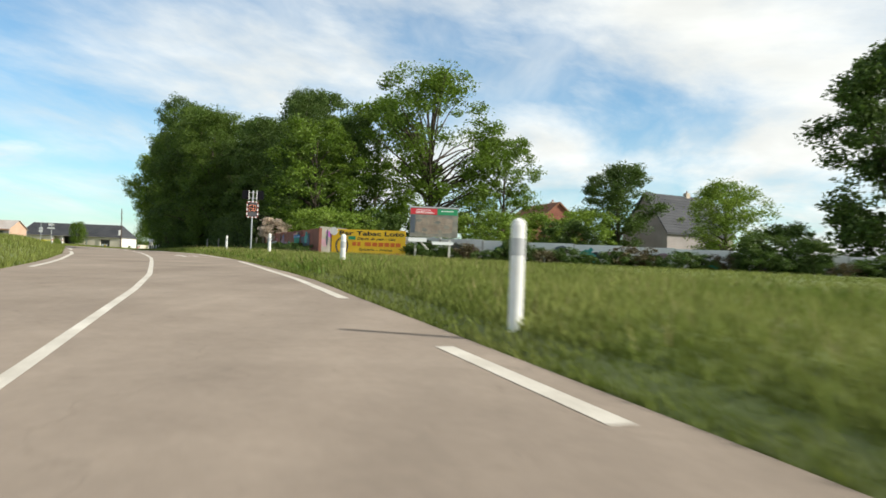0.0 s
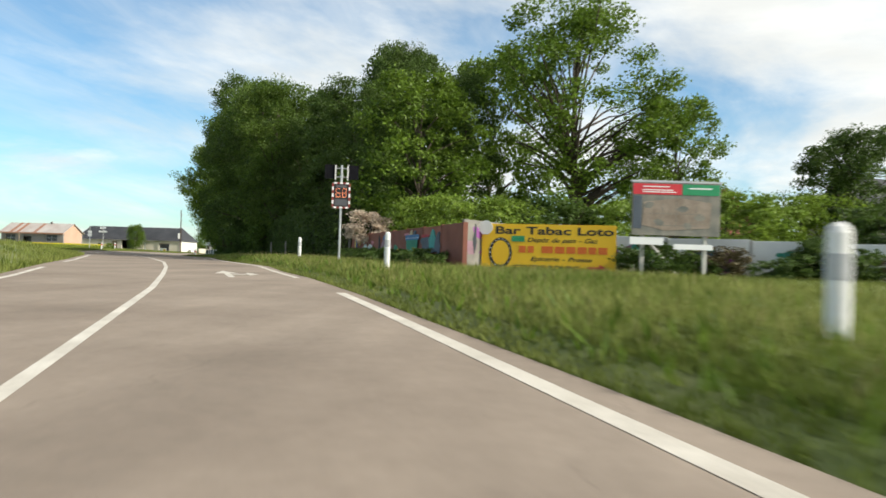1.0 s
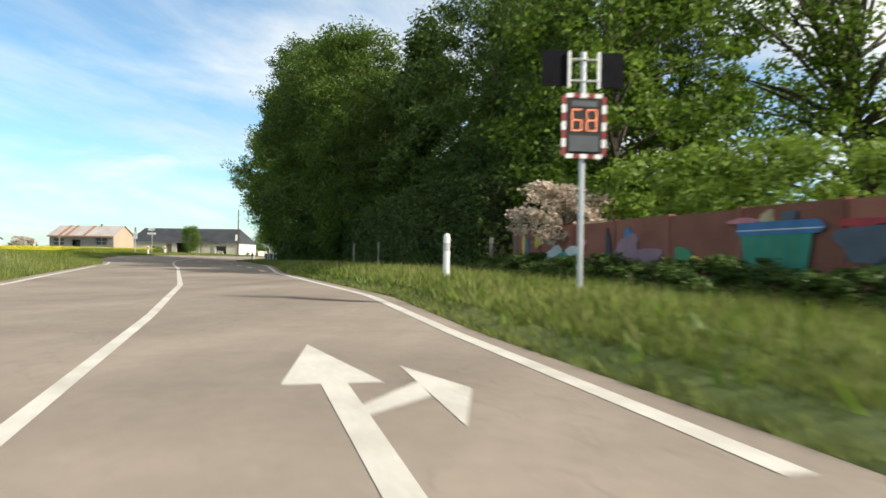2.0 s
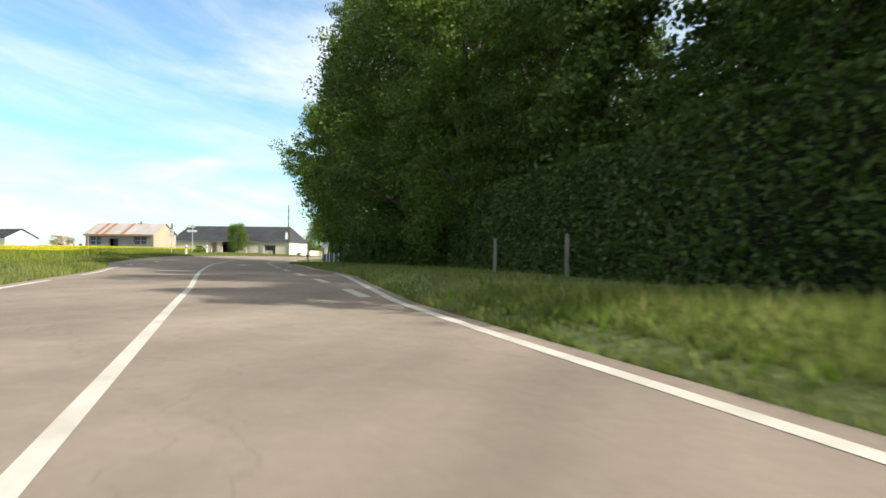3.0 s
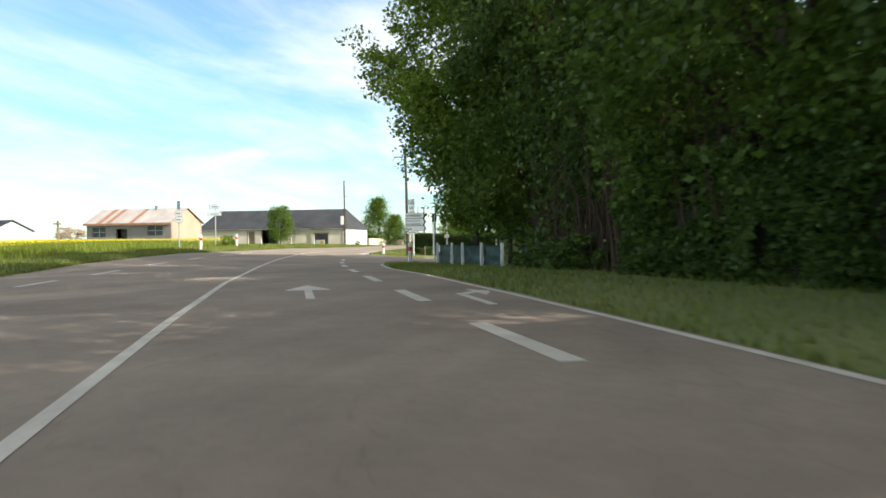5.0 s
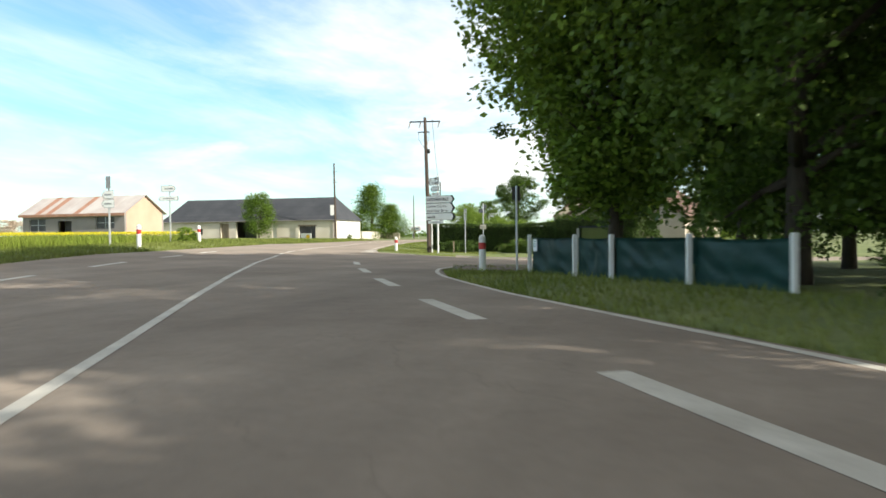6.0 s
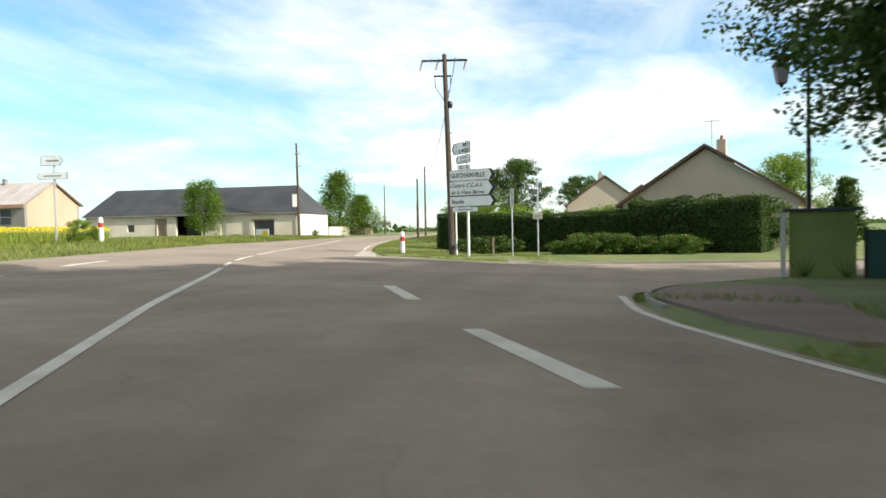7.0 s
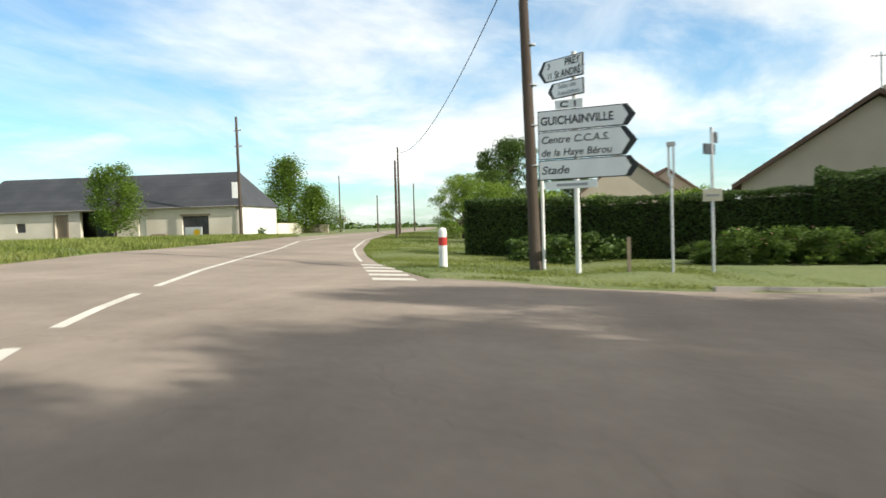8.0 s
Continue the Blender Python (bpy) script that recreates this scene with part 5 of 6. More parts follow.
def utility_pole(x, y, h, label, r=0.14, arms=True, lean=0.0, conduit=False):
    z = land_z(x, y)
    e = thing("utility_pole", x, y, z, 10, label, "utility pole", "poles of the power line")
    part("pole", rod(bmesh.new(), (0, 0, -0.3), (lean, 0, h), r, r * 0.62, 14), M["pole_wood"], e)
    if arms:
        arm = part("crossarm", bx(lean - 1.05, lean + 1.05, -0.05, 0.05, h - 0.32, h - 0.24), M["iron"], e)
        for px in (-1.02, -0.3, 0.98):
            part("insulator", rod(bmesh.new(), (lean + px, 0, h - 0.33), (lean + px - 0.1, -0.02, h - 0.72), 0.045, 0.03, 8), M["porcelain"], arm)
        low = part("bracket", bx(lean - 0.5, lean + 0.3, -0.04, 0.04, h - 1.02, h - 0.96), M["iron"], e)
        bm = bmesh.new()
        for px in (-0.45, 0.27):
            pts = [Vector((lean + px, 0, h - 1.0)), Vector((lean + px * 0.95, 0, h - 1.5)), Vector((lean + px * 0.3, 0, h - 1.95)), Vector((lean, 0, h - 2.2))]
            for a, b in zip(pts, pts[1:]):
                rod(bm, a, b, 0.014, n=5)
        part("cable_loop", bm, M["black"], low)
        part("coil", turned([(0.1, h - 2.45), (0.13, h - 2.3), (0.1, h - 2.15)], 10), M["iron"], e)
    if conduit:
        part("conduit", rod(bmesh.new(), (r + 0.03, -0.06, -0.1), (r + 0.02, -0.06, 2.3), 0.045), M["white_paint"], e, "white cable conduit")
        for k in range(4):
            part("steel_band", turned([(r * 0.98 - 0.012 * k, 2.6 + k), (r * 0.98 - 0.012 * k, 2.63 + k)], 12), M["steel"], e)
    return e


utility_pole(-58.62, 142.1, 9.2, "tall dark wooden utility pole with crossarm and conduit", 0.16, True, -0.22, True)
barn_pole = utility_pole(-83.3, 181.2, 9.75, "dark wooden utility pole with a white box beside the barn", 0.15, False, -0.1)
part("pole_box", bx(-0.62, -0.17, -0.2, 0.15, 3.1, 4.4, bevel=0.02), M["white_paint"], barn_pole, "white metal box")
for zz in (7.3, 8.6):
    part("insulator", rod(bmesh.new(), (-0.3, -0.05, zz), (0.3, -0.05, zz + 0.06), 0.05, n=8), M["porcelain"], barn_pole)
for x, y, h in ((-71.8, 190.0, 8.0), (-69.7, 178.5, 5.8), (-88.9, 230, 8.4), (-92.9, 230, 6.0), (-83.2, 230, 5.4), (-77.7, 230, 6.9)):
    utility_pole(x, y, h, "distant thin dark utility pole beside the road", 0.12, False)


def wire_between(a, b, sag, r=0.012):
    a, b = Vector(a), Vector(b)
    n, m = 16, 5
    verts, faces = [], []
    for k in range(n + 1):
        f = k / n
        p = a.lerp(b, f) - Vector((0, 0, sag * 4 * f * (1 - f)))
        verts += [(p.x + r * math.cos(2 * math.pi * q / m), p.y, p.z + r * math.sin(2 * math.pi * q / m)) for q in range(m)]
    for k in range(n):
        faces += [(k * m + q, k * m + (q + 1) % m, (k + 1) * m + (q + 1) % m, (k + 1) * m + q) for q in range(m)]
    return tagged(raw("power_cable", verts, faces, M["black"]), "thin black power cable hung between poles", "cable")


wire_between((-58.3, 142.0, 8.8), (-71.7, 190.0, 7.7), 1.6, 0.018)


def arrow_plate(w, h, point, y0=-0.02, y1=0.015):
    """Outline of a direction plate; the point is on the right for +1."""
    t = h * 0.42
    pts = [(0, 0), (w - t, 0), (w, h / 2), (w - t, h), (0, h)]
    return pts if point > 0 else [(w - x, z) for x, z in pts][::-1]


def direction_sign():
    x, y = -57.55, 140.8
    e = thing("direction_sign", x - 0.2, y, land_z(x, y) - 0.16, -18, "white direction signs with black arrow tips on post", "road sign")
    e.scale = (1.13, 1.0, 1.2)
    part("post", rod(bmesh.new(), (0.1, 0.06, -0.2), (0.1, 0.06, 4.4), 0.055, n=14), M["white_paint"], e)
    rows = ((2.91, 0.40, 2.02, ["GUICHAINVILLE"], False), (2.36, 0.54, 2.04, ["Centre C.C.A.S.", "de la Haye Bérou"], True), (1.96, 0.39, 2.06, ["Stade"], True))
    for z, h, w, words, it in rows:
        back = part("plate_border", slab([(px - 0.68, z + pz) for px, pz in arrow_plate(w, h, 1)], -0.02, 0.012), M["black"], e, "black bordered plate")
        t = h * 0.42
        inner = [(0.02, 0.02), (w - t - 0.10, 0.02), (w - 0.15, h / 2), (w - t - 0.10, h - 0.02), (0.02, h - 0.02)]
        part("plate", slab([(px - 0.68, z + pz) for px, pz in inner], -0.026, -0.021), M["sign_white"], back, "white sign face")
        size = h * 0.56 if len(words) == 1 else h * 0.36
        for k, word in enumerate(words):
            zz = z + (h * 0.30 if len(words) == 1 else h * (0.58 - 0.46 * k))
            width = {"GUICHAINVILLE": 1.52, "Stade": 0.60, "Centre C.C.A.S.": 1.42, "de la Haye Bérou": 1.48}[word]
            lettering("lettering", word, size, -0.62, zz, -0.026, M["black"], back, width, 0.18 if it else 0.0)
    for z, h, w, rz, words in ((3.90, 0.42, 1.3, -30, ["PREY", "St ANDRÉ"]), (3.55, 0.30, 1.02, -30, None)):
        piv = part("plate_border", slab([(px - w + 0.42, z + pz) for px, pz in arrow_plate(w, h, -1)], -0.02, 0.012), M["black"], e, "black bordered plate")
        t = h * 0.42
        inner = [(0.12, h / 2), (t + 0.07, 0.02), (w - 0.02, 0.02), (w - 0.02, h - 0.02), (t + 0.07, h - 0.02)]
        part("plate", slab([(px - w + 0.42, z + pz) for px, pz in inner], -0.026, -0.021), M["sign_white"], piv, "white sign face")
        if words:
            lettering("lettering", "PREY", 0.19, 0.36 - 0.44, z + 0.25, -0.026, M["black"], piv, 0.44)
            lettering("lettering", "St ANDRÉ", 0.19, 0.36 - 0.74, z + 0.05, -0.026, M["black"], piv, 0.74)
            lettering("lettering", "3", 0.15, -0.58, z + 0.25, -0.026, M["black"], piv)
            lettering("lettering", "11", 0.15, -0.60, z + 0.06, -0.026, M["black"], piv)
        else:
            lettering("lettering", "Salles des", 0.12, -0.28, z + 0.18, -0.026, M["sign_back"], piv, 0.5)
            lettering("lettering", "Associations", 0.12, -0.30, z + 0.05, -0.026, M["sign_back"], piv, 0.62)
        piv.rotation_euler = (0, 0, radians(rz))
    c1 = part("number_plate", bx(-0.30, 0.28, -0.02, 0.0, 3.34, 3.51), M["sign_white"], e, "small road number plate")
    c1.location = (0, 0, -0.02)
    lettering("lettering", "C 1", 0.16, -0.2, 3.37, -0.02, M["black"], c1, 0.34)
    low = part("lower_plate", bx(-0.55, 0.55, -0.02, 0.0, 1.78, 1.93), M["sign_white"], e, "small lower plate")
    part("text_bar", bx(-0.3, 0.35, -0.026, -0.0205, 1.83, 1.88), M["sign_back"], low)


direction_sign()


def small_signs():
    x, y = -54.58, 140.95
    e = thing("street_sign", x, y, land_z(x, y), -10, "thin steel pole with street name and yellow plate", "road sign")
    part("pole", rod(bmesh.new(), (0, 0, -0.1), (0, 0, 3.3), 0.035), M["steel"], e)
    part("yellow_plate", bx(-0.21, 0.21, -0.05, -0.03, 1.62, 1.9, bevel=0.006), M["render_cream"], e, "pale yellow plate")
    part("text_bar", bx(-0.14, 0.14, -0.056, -0.0505, 1.73, 1.78), M["sign_back"], e)
    a = part("name_plate", bx(-0.02, 0.02, -0.36, 0.12, 2.68, 2.92, bevel=0.004), M["spray_dark"], e, "dark street name plate")
    a.rotation_euler = (0, 0, radians(-30))
    b = part("name_plate", bx(-0.02, 0.02, -0.02, 0.3, 2.96, 3.2, bevel=0.004), M["spray_dark"], e, "dark street name plate")
    b.rotation_euler = (0, 0, radians(-24))
    x, y = -55.6, 140.2
    e = thing("steel_post", x, y, land_z(x, y), 0, "thin pale steel post before the hedge", "post")
    part("pole", rod(bmesh.new(), (0, 0, -0.1), (0, 0, 2.15), 0.03), M["steel"], e)
    for q in (-0.05, 0.05):
        part("fork", bx(q - 0.022, q + 0.022, -0.03, 0.03, 2.1, 2.85, bevel=0.008), M["steel"], e)
    part("cap", bx(-0.09, 0.09, -0.05, 0.05, 2.78, 2.88, bevel=0.01), M["sign_back"], e, "grey cap")
    x, y = -56.5, 140.6
    e = thing("wooden_stake", x, y, land_z(x, y), 0, "short weathered wooden stake in the grass", "post")
    part("stake", bx(-0.04, 0.04, -0.04, 0.04, -0.1, 0.8, bevel=0.01), M["wood_old"], e)


small_signs()
rose_rng = random.Random(4)
bloom_rng = np.random.default_rng(8)
BLOOMS = leaf_mesh("blooms", np.stack([bloom_rng.normal(0, 0.42, 9), bloom_rng.normal(0, 0.42, 9), bloom_rng.uniform(0.6, 1.2, 9)], 1), 0.06, M["rose"], bloom_rng, long=1.0)
for k in range(14):
    x = -54.0 + 0.45 * k
    y = 145.2 - 0.42 * (x + 54.0) + rose_rng.uniform(-0.25, 0.25)
    bush = plant("rose_bush", "rose_bush", x, y, 0.6 + 0.45 * rose_rng.random(), 40 * k, "low rose bush with few pale red blooms before the garden hedge", "bush", "rose bushes along the hedge", wide=0.9 + 0.4 * rose_rng.random())
    o = new("blooms", BLOOMS)
    o.parent = bush
for x, y, h in ((-57.38, 146.78, 1.0), (-58.70, 147.88, 0.9)):
    plant("rose_bush", "bramble", x, y, h, x * 9, "low green bush before the garden hedge", "bush", "rose bushes along the hedge", wide=1.3)


def left_signs():
    for x, y, h, boards in ((-70.45, 125.3, 3.4, ((2.0, 0.42, 0.75, -1), (2.46, 0.42, 0.7, -1))), (-75.1, 136.5, 3.9, ((2.85, 0.3, 1.5, -1), (3.45, 0.42, 1.1, 1)))):
        e = thing("direction_sign", x, y, land_z(x, y) - 0.05, 4, "pale direction signs on a post by the field", "road sign")
        part("post", rod(bmesh.new(), (0, 0.05, -0.1), (0, 0.05, h), 0.05), M["steel"], e)
        for z, hh, w, p in boards:
            s = part("plate_border", slab([(px - w * 0.55, z + pz) for px, pz in arrow_plate(w, hh, p)], -0.02, 0.0), M["sign_back"], e)
            part("plate", slab([(0.04 * (1 if p > 0 else 1) + px * 0.93 - w * 0.55, z + 0.02 + pz * 0.9) for px, pz in arrow_plate(w, hh, p)], -0.026, -0.021), M["sign_white"], s)
            part("text_bar", bx(-w * 0.3, w * 0.25, -0.031, -0.0265, z + hh * 0.4, z + hh * 0.6), M["sign_back"], s)
        if h < 3.7:
            part("top_plate", bx(-0.12, 0.14, -0.03, 0.0, 2.98, 3.6), M["sign_back"], e, "grey plate seen from behind")


left_signs()


def field_stake(x, y):
    z = land_z(x, y)
    e = thing("wooden_stake", x, y, z, 12, "dark weathered wooden stake with a short crossbar", "post")
    part("stake", bx(-0.07, 0.07, -0.07, 0.07, -0.2, 2.35, bevel=0.015), M["wood_old"], e)
    part("crossbar", bx(-0.35, 0.35, -0.11, -0.072, 2.0, 2.12, bevel=0.01), M["wood_old"], e)


field_stake(-83.9, 127.5)


# ---- buildings ----
def prism(w, d, z0, z1):
    return bx(0, w, 0, d, z0, z1)


def hip_roof(bm, x0, x1, y0, y1, z0, z1, in0, in1, over=0.0):
    ym = (y0 + y1) / 2
    v = [bm.verts.new(p) for p in ((x0 - over, y0 - over, z0), (x1 + over, y0 - over, z0), (x1 + over, y1 + over, z0), (x0 - over, y1 + over, z0), (x0 + in0, ym, z1), (x1 - in1, ym, z1))]
    for f in ((0, 1, 5, 4), (1, 2, 5), (2, 3, 4, 5), (3, 0, 4), (3, 2, 1, 0)):
        bm.faces.new([v[k] for k in f])
    bmesh.ops.recalc_face_normals(bm, faces=bm.faces)
    return bm


def courses(parent, corners, rows, mat, name="slate_course", thick=0.02):
    """Thin overlapping strips up a roof slope, from its lower to its upper edge."""
    a, b, c, d = (Vector(p) for p in corners)
    n = (b - a).cross(d - a).normalized()
    if n.z < 0:
        n = -n
    for k in range(rows):
        f0, f1 = k / rows, min(1, (k + 1.15) / rows)
        bm = bmesh.new()
        q = [a.lerp(d, f0), b.lerp(c, f0), b.lerp(c, f1), a.lerp(d, f1)]
        lo = [bm.verts.new(p + n * 0.004) for p in q]
        hi = [bm.verts.new(p + n * (thick if i < 2 else 0.008)) for i, p in enumerate(q)]
        bm.faces.new(hi)
        bm.faces.new(lo[::-1])
        for i in range(4):
            j = (i + 1) % 4
            bm.faces.new((lo[i], lo[j], hi[j], hi[i]))
        bmesh.ops.recalc_face_normals(bm, faces=bm.faces)
        part(name, bm, mat, parent)


def wall_with_holes(W, H, holes, y0, y1):
    """A wall along x with rectangular openings (x0, x1, z0, z1)."""
    xs = sorted({0, W, *[h[0] for h in holes], *[h[1] for h in holes]})
    zs = sorted({0, H, *[h[2] for h in holes], *[h[3] for h in holes]})
    bm = bmesh.new()
    for a, b in zip(xs, xs[1:]):
        for c, d in zip(zs, zs[1:]):
            if not any(h[0] <= (a + b) / 2 <= h[1] and h[2] <= (c + d) / 2 <= h[3] for h in holes):
                box(bm, a, b, y0, y1, c, d)
    bmesh.ops.remove_doubles(bm, verts=bm.verts, dist=1e-4)
    return bm


def barn():
    W, d, z = 22.7, 8.2, 0.3
    e = thing("barn", -109.8, 182.1, 0.45, 2, "long cream rendered barn with dark slate hip roof", "barn")
    e.scale = (1.135, 1.1, 1.0)
    He, Hr = 2.68, 5.9
    holes = [(7.85, 8.85, 0.2, 2.35), (9.9, 12.6, 0.0, 2.55), (18.05, 20.15, 0.0, 1.9), (14.6, 15.2, 0.1, 2.1), (4.6, 5.4, 0.9, 1.7)]
    part("front_wall", wall_with_holes(W, He, holes, 0, 0.35), M["render_cream"], e)
    part("back_wall", bx(0, W, d - 0.35, d, 0, He), M["render_cream"], e)
    part("end_wall", bx(0, 0.35, 0.351, d - 0.351, 0, He), M["render_cream"], e)
    part("end_wall", bx(W - 0.35, W + 0.02, 0.351, d - 0.351, 0, He), M["render_white"], e, "bright white end wall")
    part("door", bx(7.85, 8.85, 0.2, 0.26, 0.2, 2.35), M["wood_old"], e, "weathered wooden door")
    part("door", bx(14.6, 15.2, 0.2, 0.26, 0.1, 2.1), M["white_paint"], e, "white door")
    part("garage_door", bx(18.05, 20.15, 0.22, 0.28, 0.0, 1.9), M["door_or_shade_dark"], e, "dark garage door")
    part("vent_window", bx(4.6, 5.4, 0.2, 0.26, 0.9, 1.7), M["door_or_shade_dark"], e)
    # dark sheet painted as the unlit inside of the open bay
    part("porch_back", bx(9.9, 12.6, 2.2, 2.3, 0.0, 2.6), M["door_or_shade_dark"], e)
    part("notice_board", bx(18.55, 19.85, -0.6, -0.5, 0.1, 0.95), M["sign_white"], e, "white notice with yellow disc")
    part("disc", slab([(19.45 + 0.26 * math.cos(a), 0.5 + 0.26 * math.sin(a)) for a in np.linspace(0, 2 * math.pi, 20)[:-1]], -0.62, -0.605), M["yellow"], e)
    roof = part("roof", hip_roof(bmesh.new(), 0, W, 0, d, He, Hr, 0.9, 1.6, 0.25), M["slate"], e, "dark grey slate roof")
    o = 0.25
    courses(roof, ((-o, -o, He), (W + o, -o, He), (W - 1.6, d / 2, Hr), (0.9, d / 2, Hr)), 22, M["slate"])
    part("end_slope", bx(W - 1.6, W - 1.5, d / 2 - 0.05, d / 2 + 0.05, Hr - 0.05, Hr + 0.03), M["slate"], roof)
    part("gutter", rod(bmesh.new(), (-o, -o - 0.05, He - 0.03), (W + o, -o - 0.05, He - 0.03), 0.045), M["render_grey"], e)
    part("door_frame", bx(7.73, 7.849, -0.03, 0.1, 0.2, 2.42), M["wood_old"], e)
    part("door_frame", bx(8.851, 8.97, -0.03, 0.1, 0.2, 2.42), M["wood_old"], e)
    part("lintel", bx(17.9, 20.3, -0.02, 0.3, 1.901, 2.08), M["wood_old"], e, "weathered timber lintel")
    for k in range(1, 4):
        part("door_joint", bx(18.05 + 0.525 * k - 0.015, 18.05 + 0.525 * k + 0.015, 0.205, 0.219, 0.02, 1.88), M["black"], e)
    part("bench", bx(15.8, 17.0, -0.55, -0.2, 0.0, 0.45, bevel=0.02), M["wood_old"], e, "old wooden bench")
    part("downpipe", rod(bmesh.new(), (W - 0.3, -0.08, 0.0), (W - 0.3, -0.08, He - 0.05), 0.045), M["render_grey"], e)
    w = thing("yard_wall", -87.0, 198.39, z, 0, "low cream rendered yard wall beside the barn", "wall", kind="structure")
    part("wall", bx(0.0, 0.3, 0.0, 9.0, -0.1, 1.35, bevel=0.02), M["render_cream"], w)
    part("wall", bx(0.301, 3.2, 8.7, 9.0, -0.1, 1.15, bevel=0.02), M["render_tan"], w)


barn()
plant("street_tree", "street_tree", -92.8, 178.5, 5.9, 0, "small upright leafy tree before the barn", wide=1.2)
plant("birch_tree", "birch", -88.3, 206.08, 8.6, 0, "tall loose green tree behind the barn", wide=1.75)
plant("birch_tree", "birch", -85.8, 208.41, 5.6, 90, "green tree behind the yard wall", wide=2.1)
for x, y, h in ((-88.71, 187.44, 0.75), (-84.40, 187.44, 0.8), (-86.73, 187.79, 0.5), (-105.48, 186.51, 0.6)):
    plant("bush", "bramble", x, y, h, x * 7, "rounded bush at the foot of the barn", "bush", "bushes by the barn")


def shed():
    x0, y0, W, d = -113.87, 162.27, 14.6, 5.6
    z = land_z(-106.65, 162.27) - 0.1
    e = thing("shed", x0, y0, z, -3, "old farm shed with rusty patched metal roof", "shed")
    e.scale = (1.0, 1.1, 1.2)
    He, Hr = 2.7, 4.35
    part("front_wall", wall_with_holes(W, He, [(1.0, 3.4, 1.1, 2.2), (5.2, 7.2, 0, 2.0), (10.6, 13.2, 1.25, 2.3)], 0, 0.25), M["render_grey"], e, "grey brick front wall")
    part("back_wall", bx(0, W, d - 0.25, d, 0, He), M["render_grey"], e)
    for px in (0, W - 0.25):
        bm = slab([(0.251, 0), (d - 0.251, 0), (d - 0.251, He), (d / 2, Hr - 0.1), (0.251, He)], 0, 0.25)
        bmesh.ops.transform(bm, verts=bm.verts, matrix=Matrix(((0, 1, 0, px), (1, 0, 0, 0), (0, 0, 1, 0), (0, 0, 0, 1))))
        bmesh.ops.recalc_face_normals(bm, faces=bm.faces)
        part("gable_wall", bm, M["render_peach"], e, "peach rendered gable wall")
    for a, b, c, f in ((1.0, 3.4, 1.1, 2.2), (10.6, 13.2, 1.25, 2.3)):
        wn = part("window", bx(a, b, 0.14, 0.16, c, f), M["door_or_shade_dark"], e, "dark window")
        for q in range(3):
            part("mullion", bx(a + (b - a) * q / 2 - 0.03, a + (b - a) * q / 2 + 0.03, 0.08, 0.139, c, f), M["steel"], wn)
        part("frame_bar", bx(a, b, 0.085, 0.139, c + (f - c) * 0.5 - 0.025, c + (f - c) * 0.5 + 0.025), M["steel"], wn)
    # dark sheet set back in the opening as its inner shade
    part("doorway", bx(5.2, 7.2, 0.9, 1.0, 0, 2.0), M["door_or_shade_dark"], e)
    for s in (0, 1):
        n = 19
        for k in range(n):
            a = -0.3 + (W + 0.6) * k / n
            b = -0.3 + (W + 0.6) * (k + 1) / n
            bm = bmesh.new()
            lo, hi = ((-0.3, He - 0.1), (d / 2, Hr)) if s == 0 else ((d + 0.3, He - 0.1), (d / 2, Hr))
            v = [bm.verts.new(p) for p in ((a, lo[0], lo[1]), (b, lo[0], lo[1]), (b, hi[0], hi[1]), (a, hi[0], hi[1]))]
            u = [bm.verts.new(q.co + Vector((0, 0, 0.04 + 0.015 * (k % 2)))) for q in v]
            bm.faces.new(v)
            bm.faces.new(u[::-1])
            for i in range(4):
                j = (i + 1) % 4
                bm.faces.new((v[i], v[j], u[j], u[i]))
            bmesh.ops.recalc_face_normals(bm, faces=bm.faces)
            part("roof_sheet", bm, M["rust" if k * 5 % 7 in (1, 4) and k < 12 else "sheet_metal"], e, "weathered metal roof sheet")
    part("rust_strip", bx(-0.3, W + 0.3, -0.36, -0.31, He - 0.3, He - 0.05), M["rust"], e, "rusty eaves board")
    part("chimney", bx(9.5, 9.8, d / 2 - 0.3, d / 2, Hr - 0.1, Hr + 0.35), M["render_grey"], e)


shed()


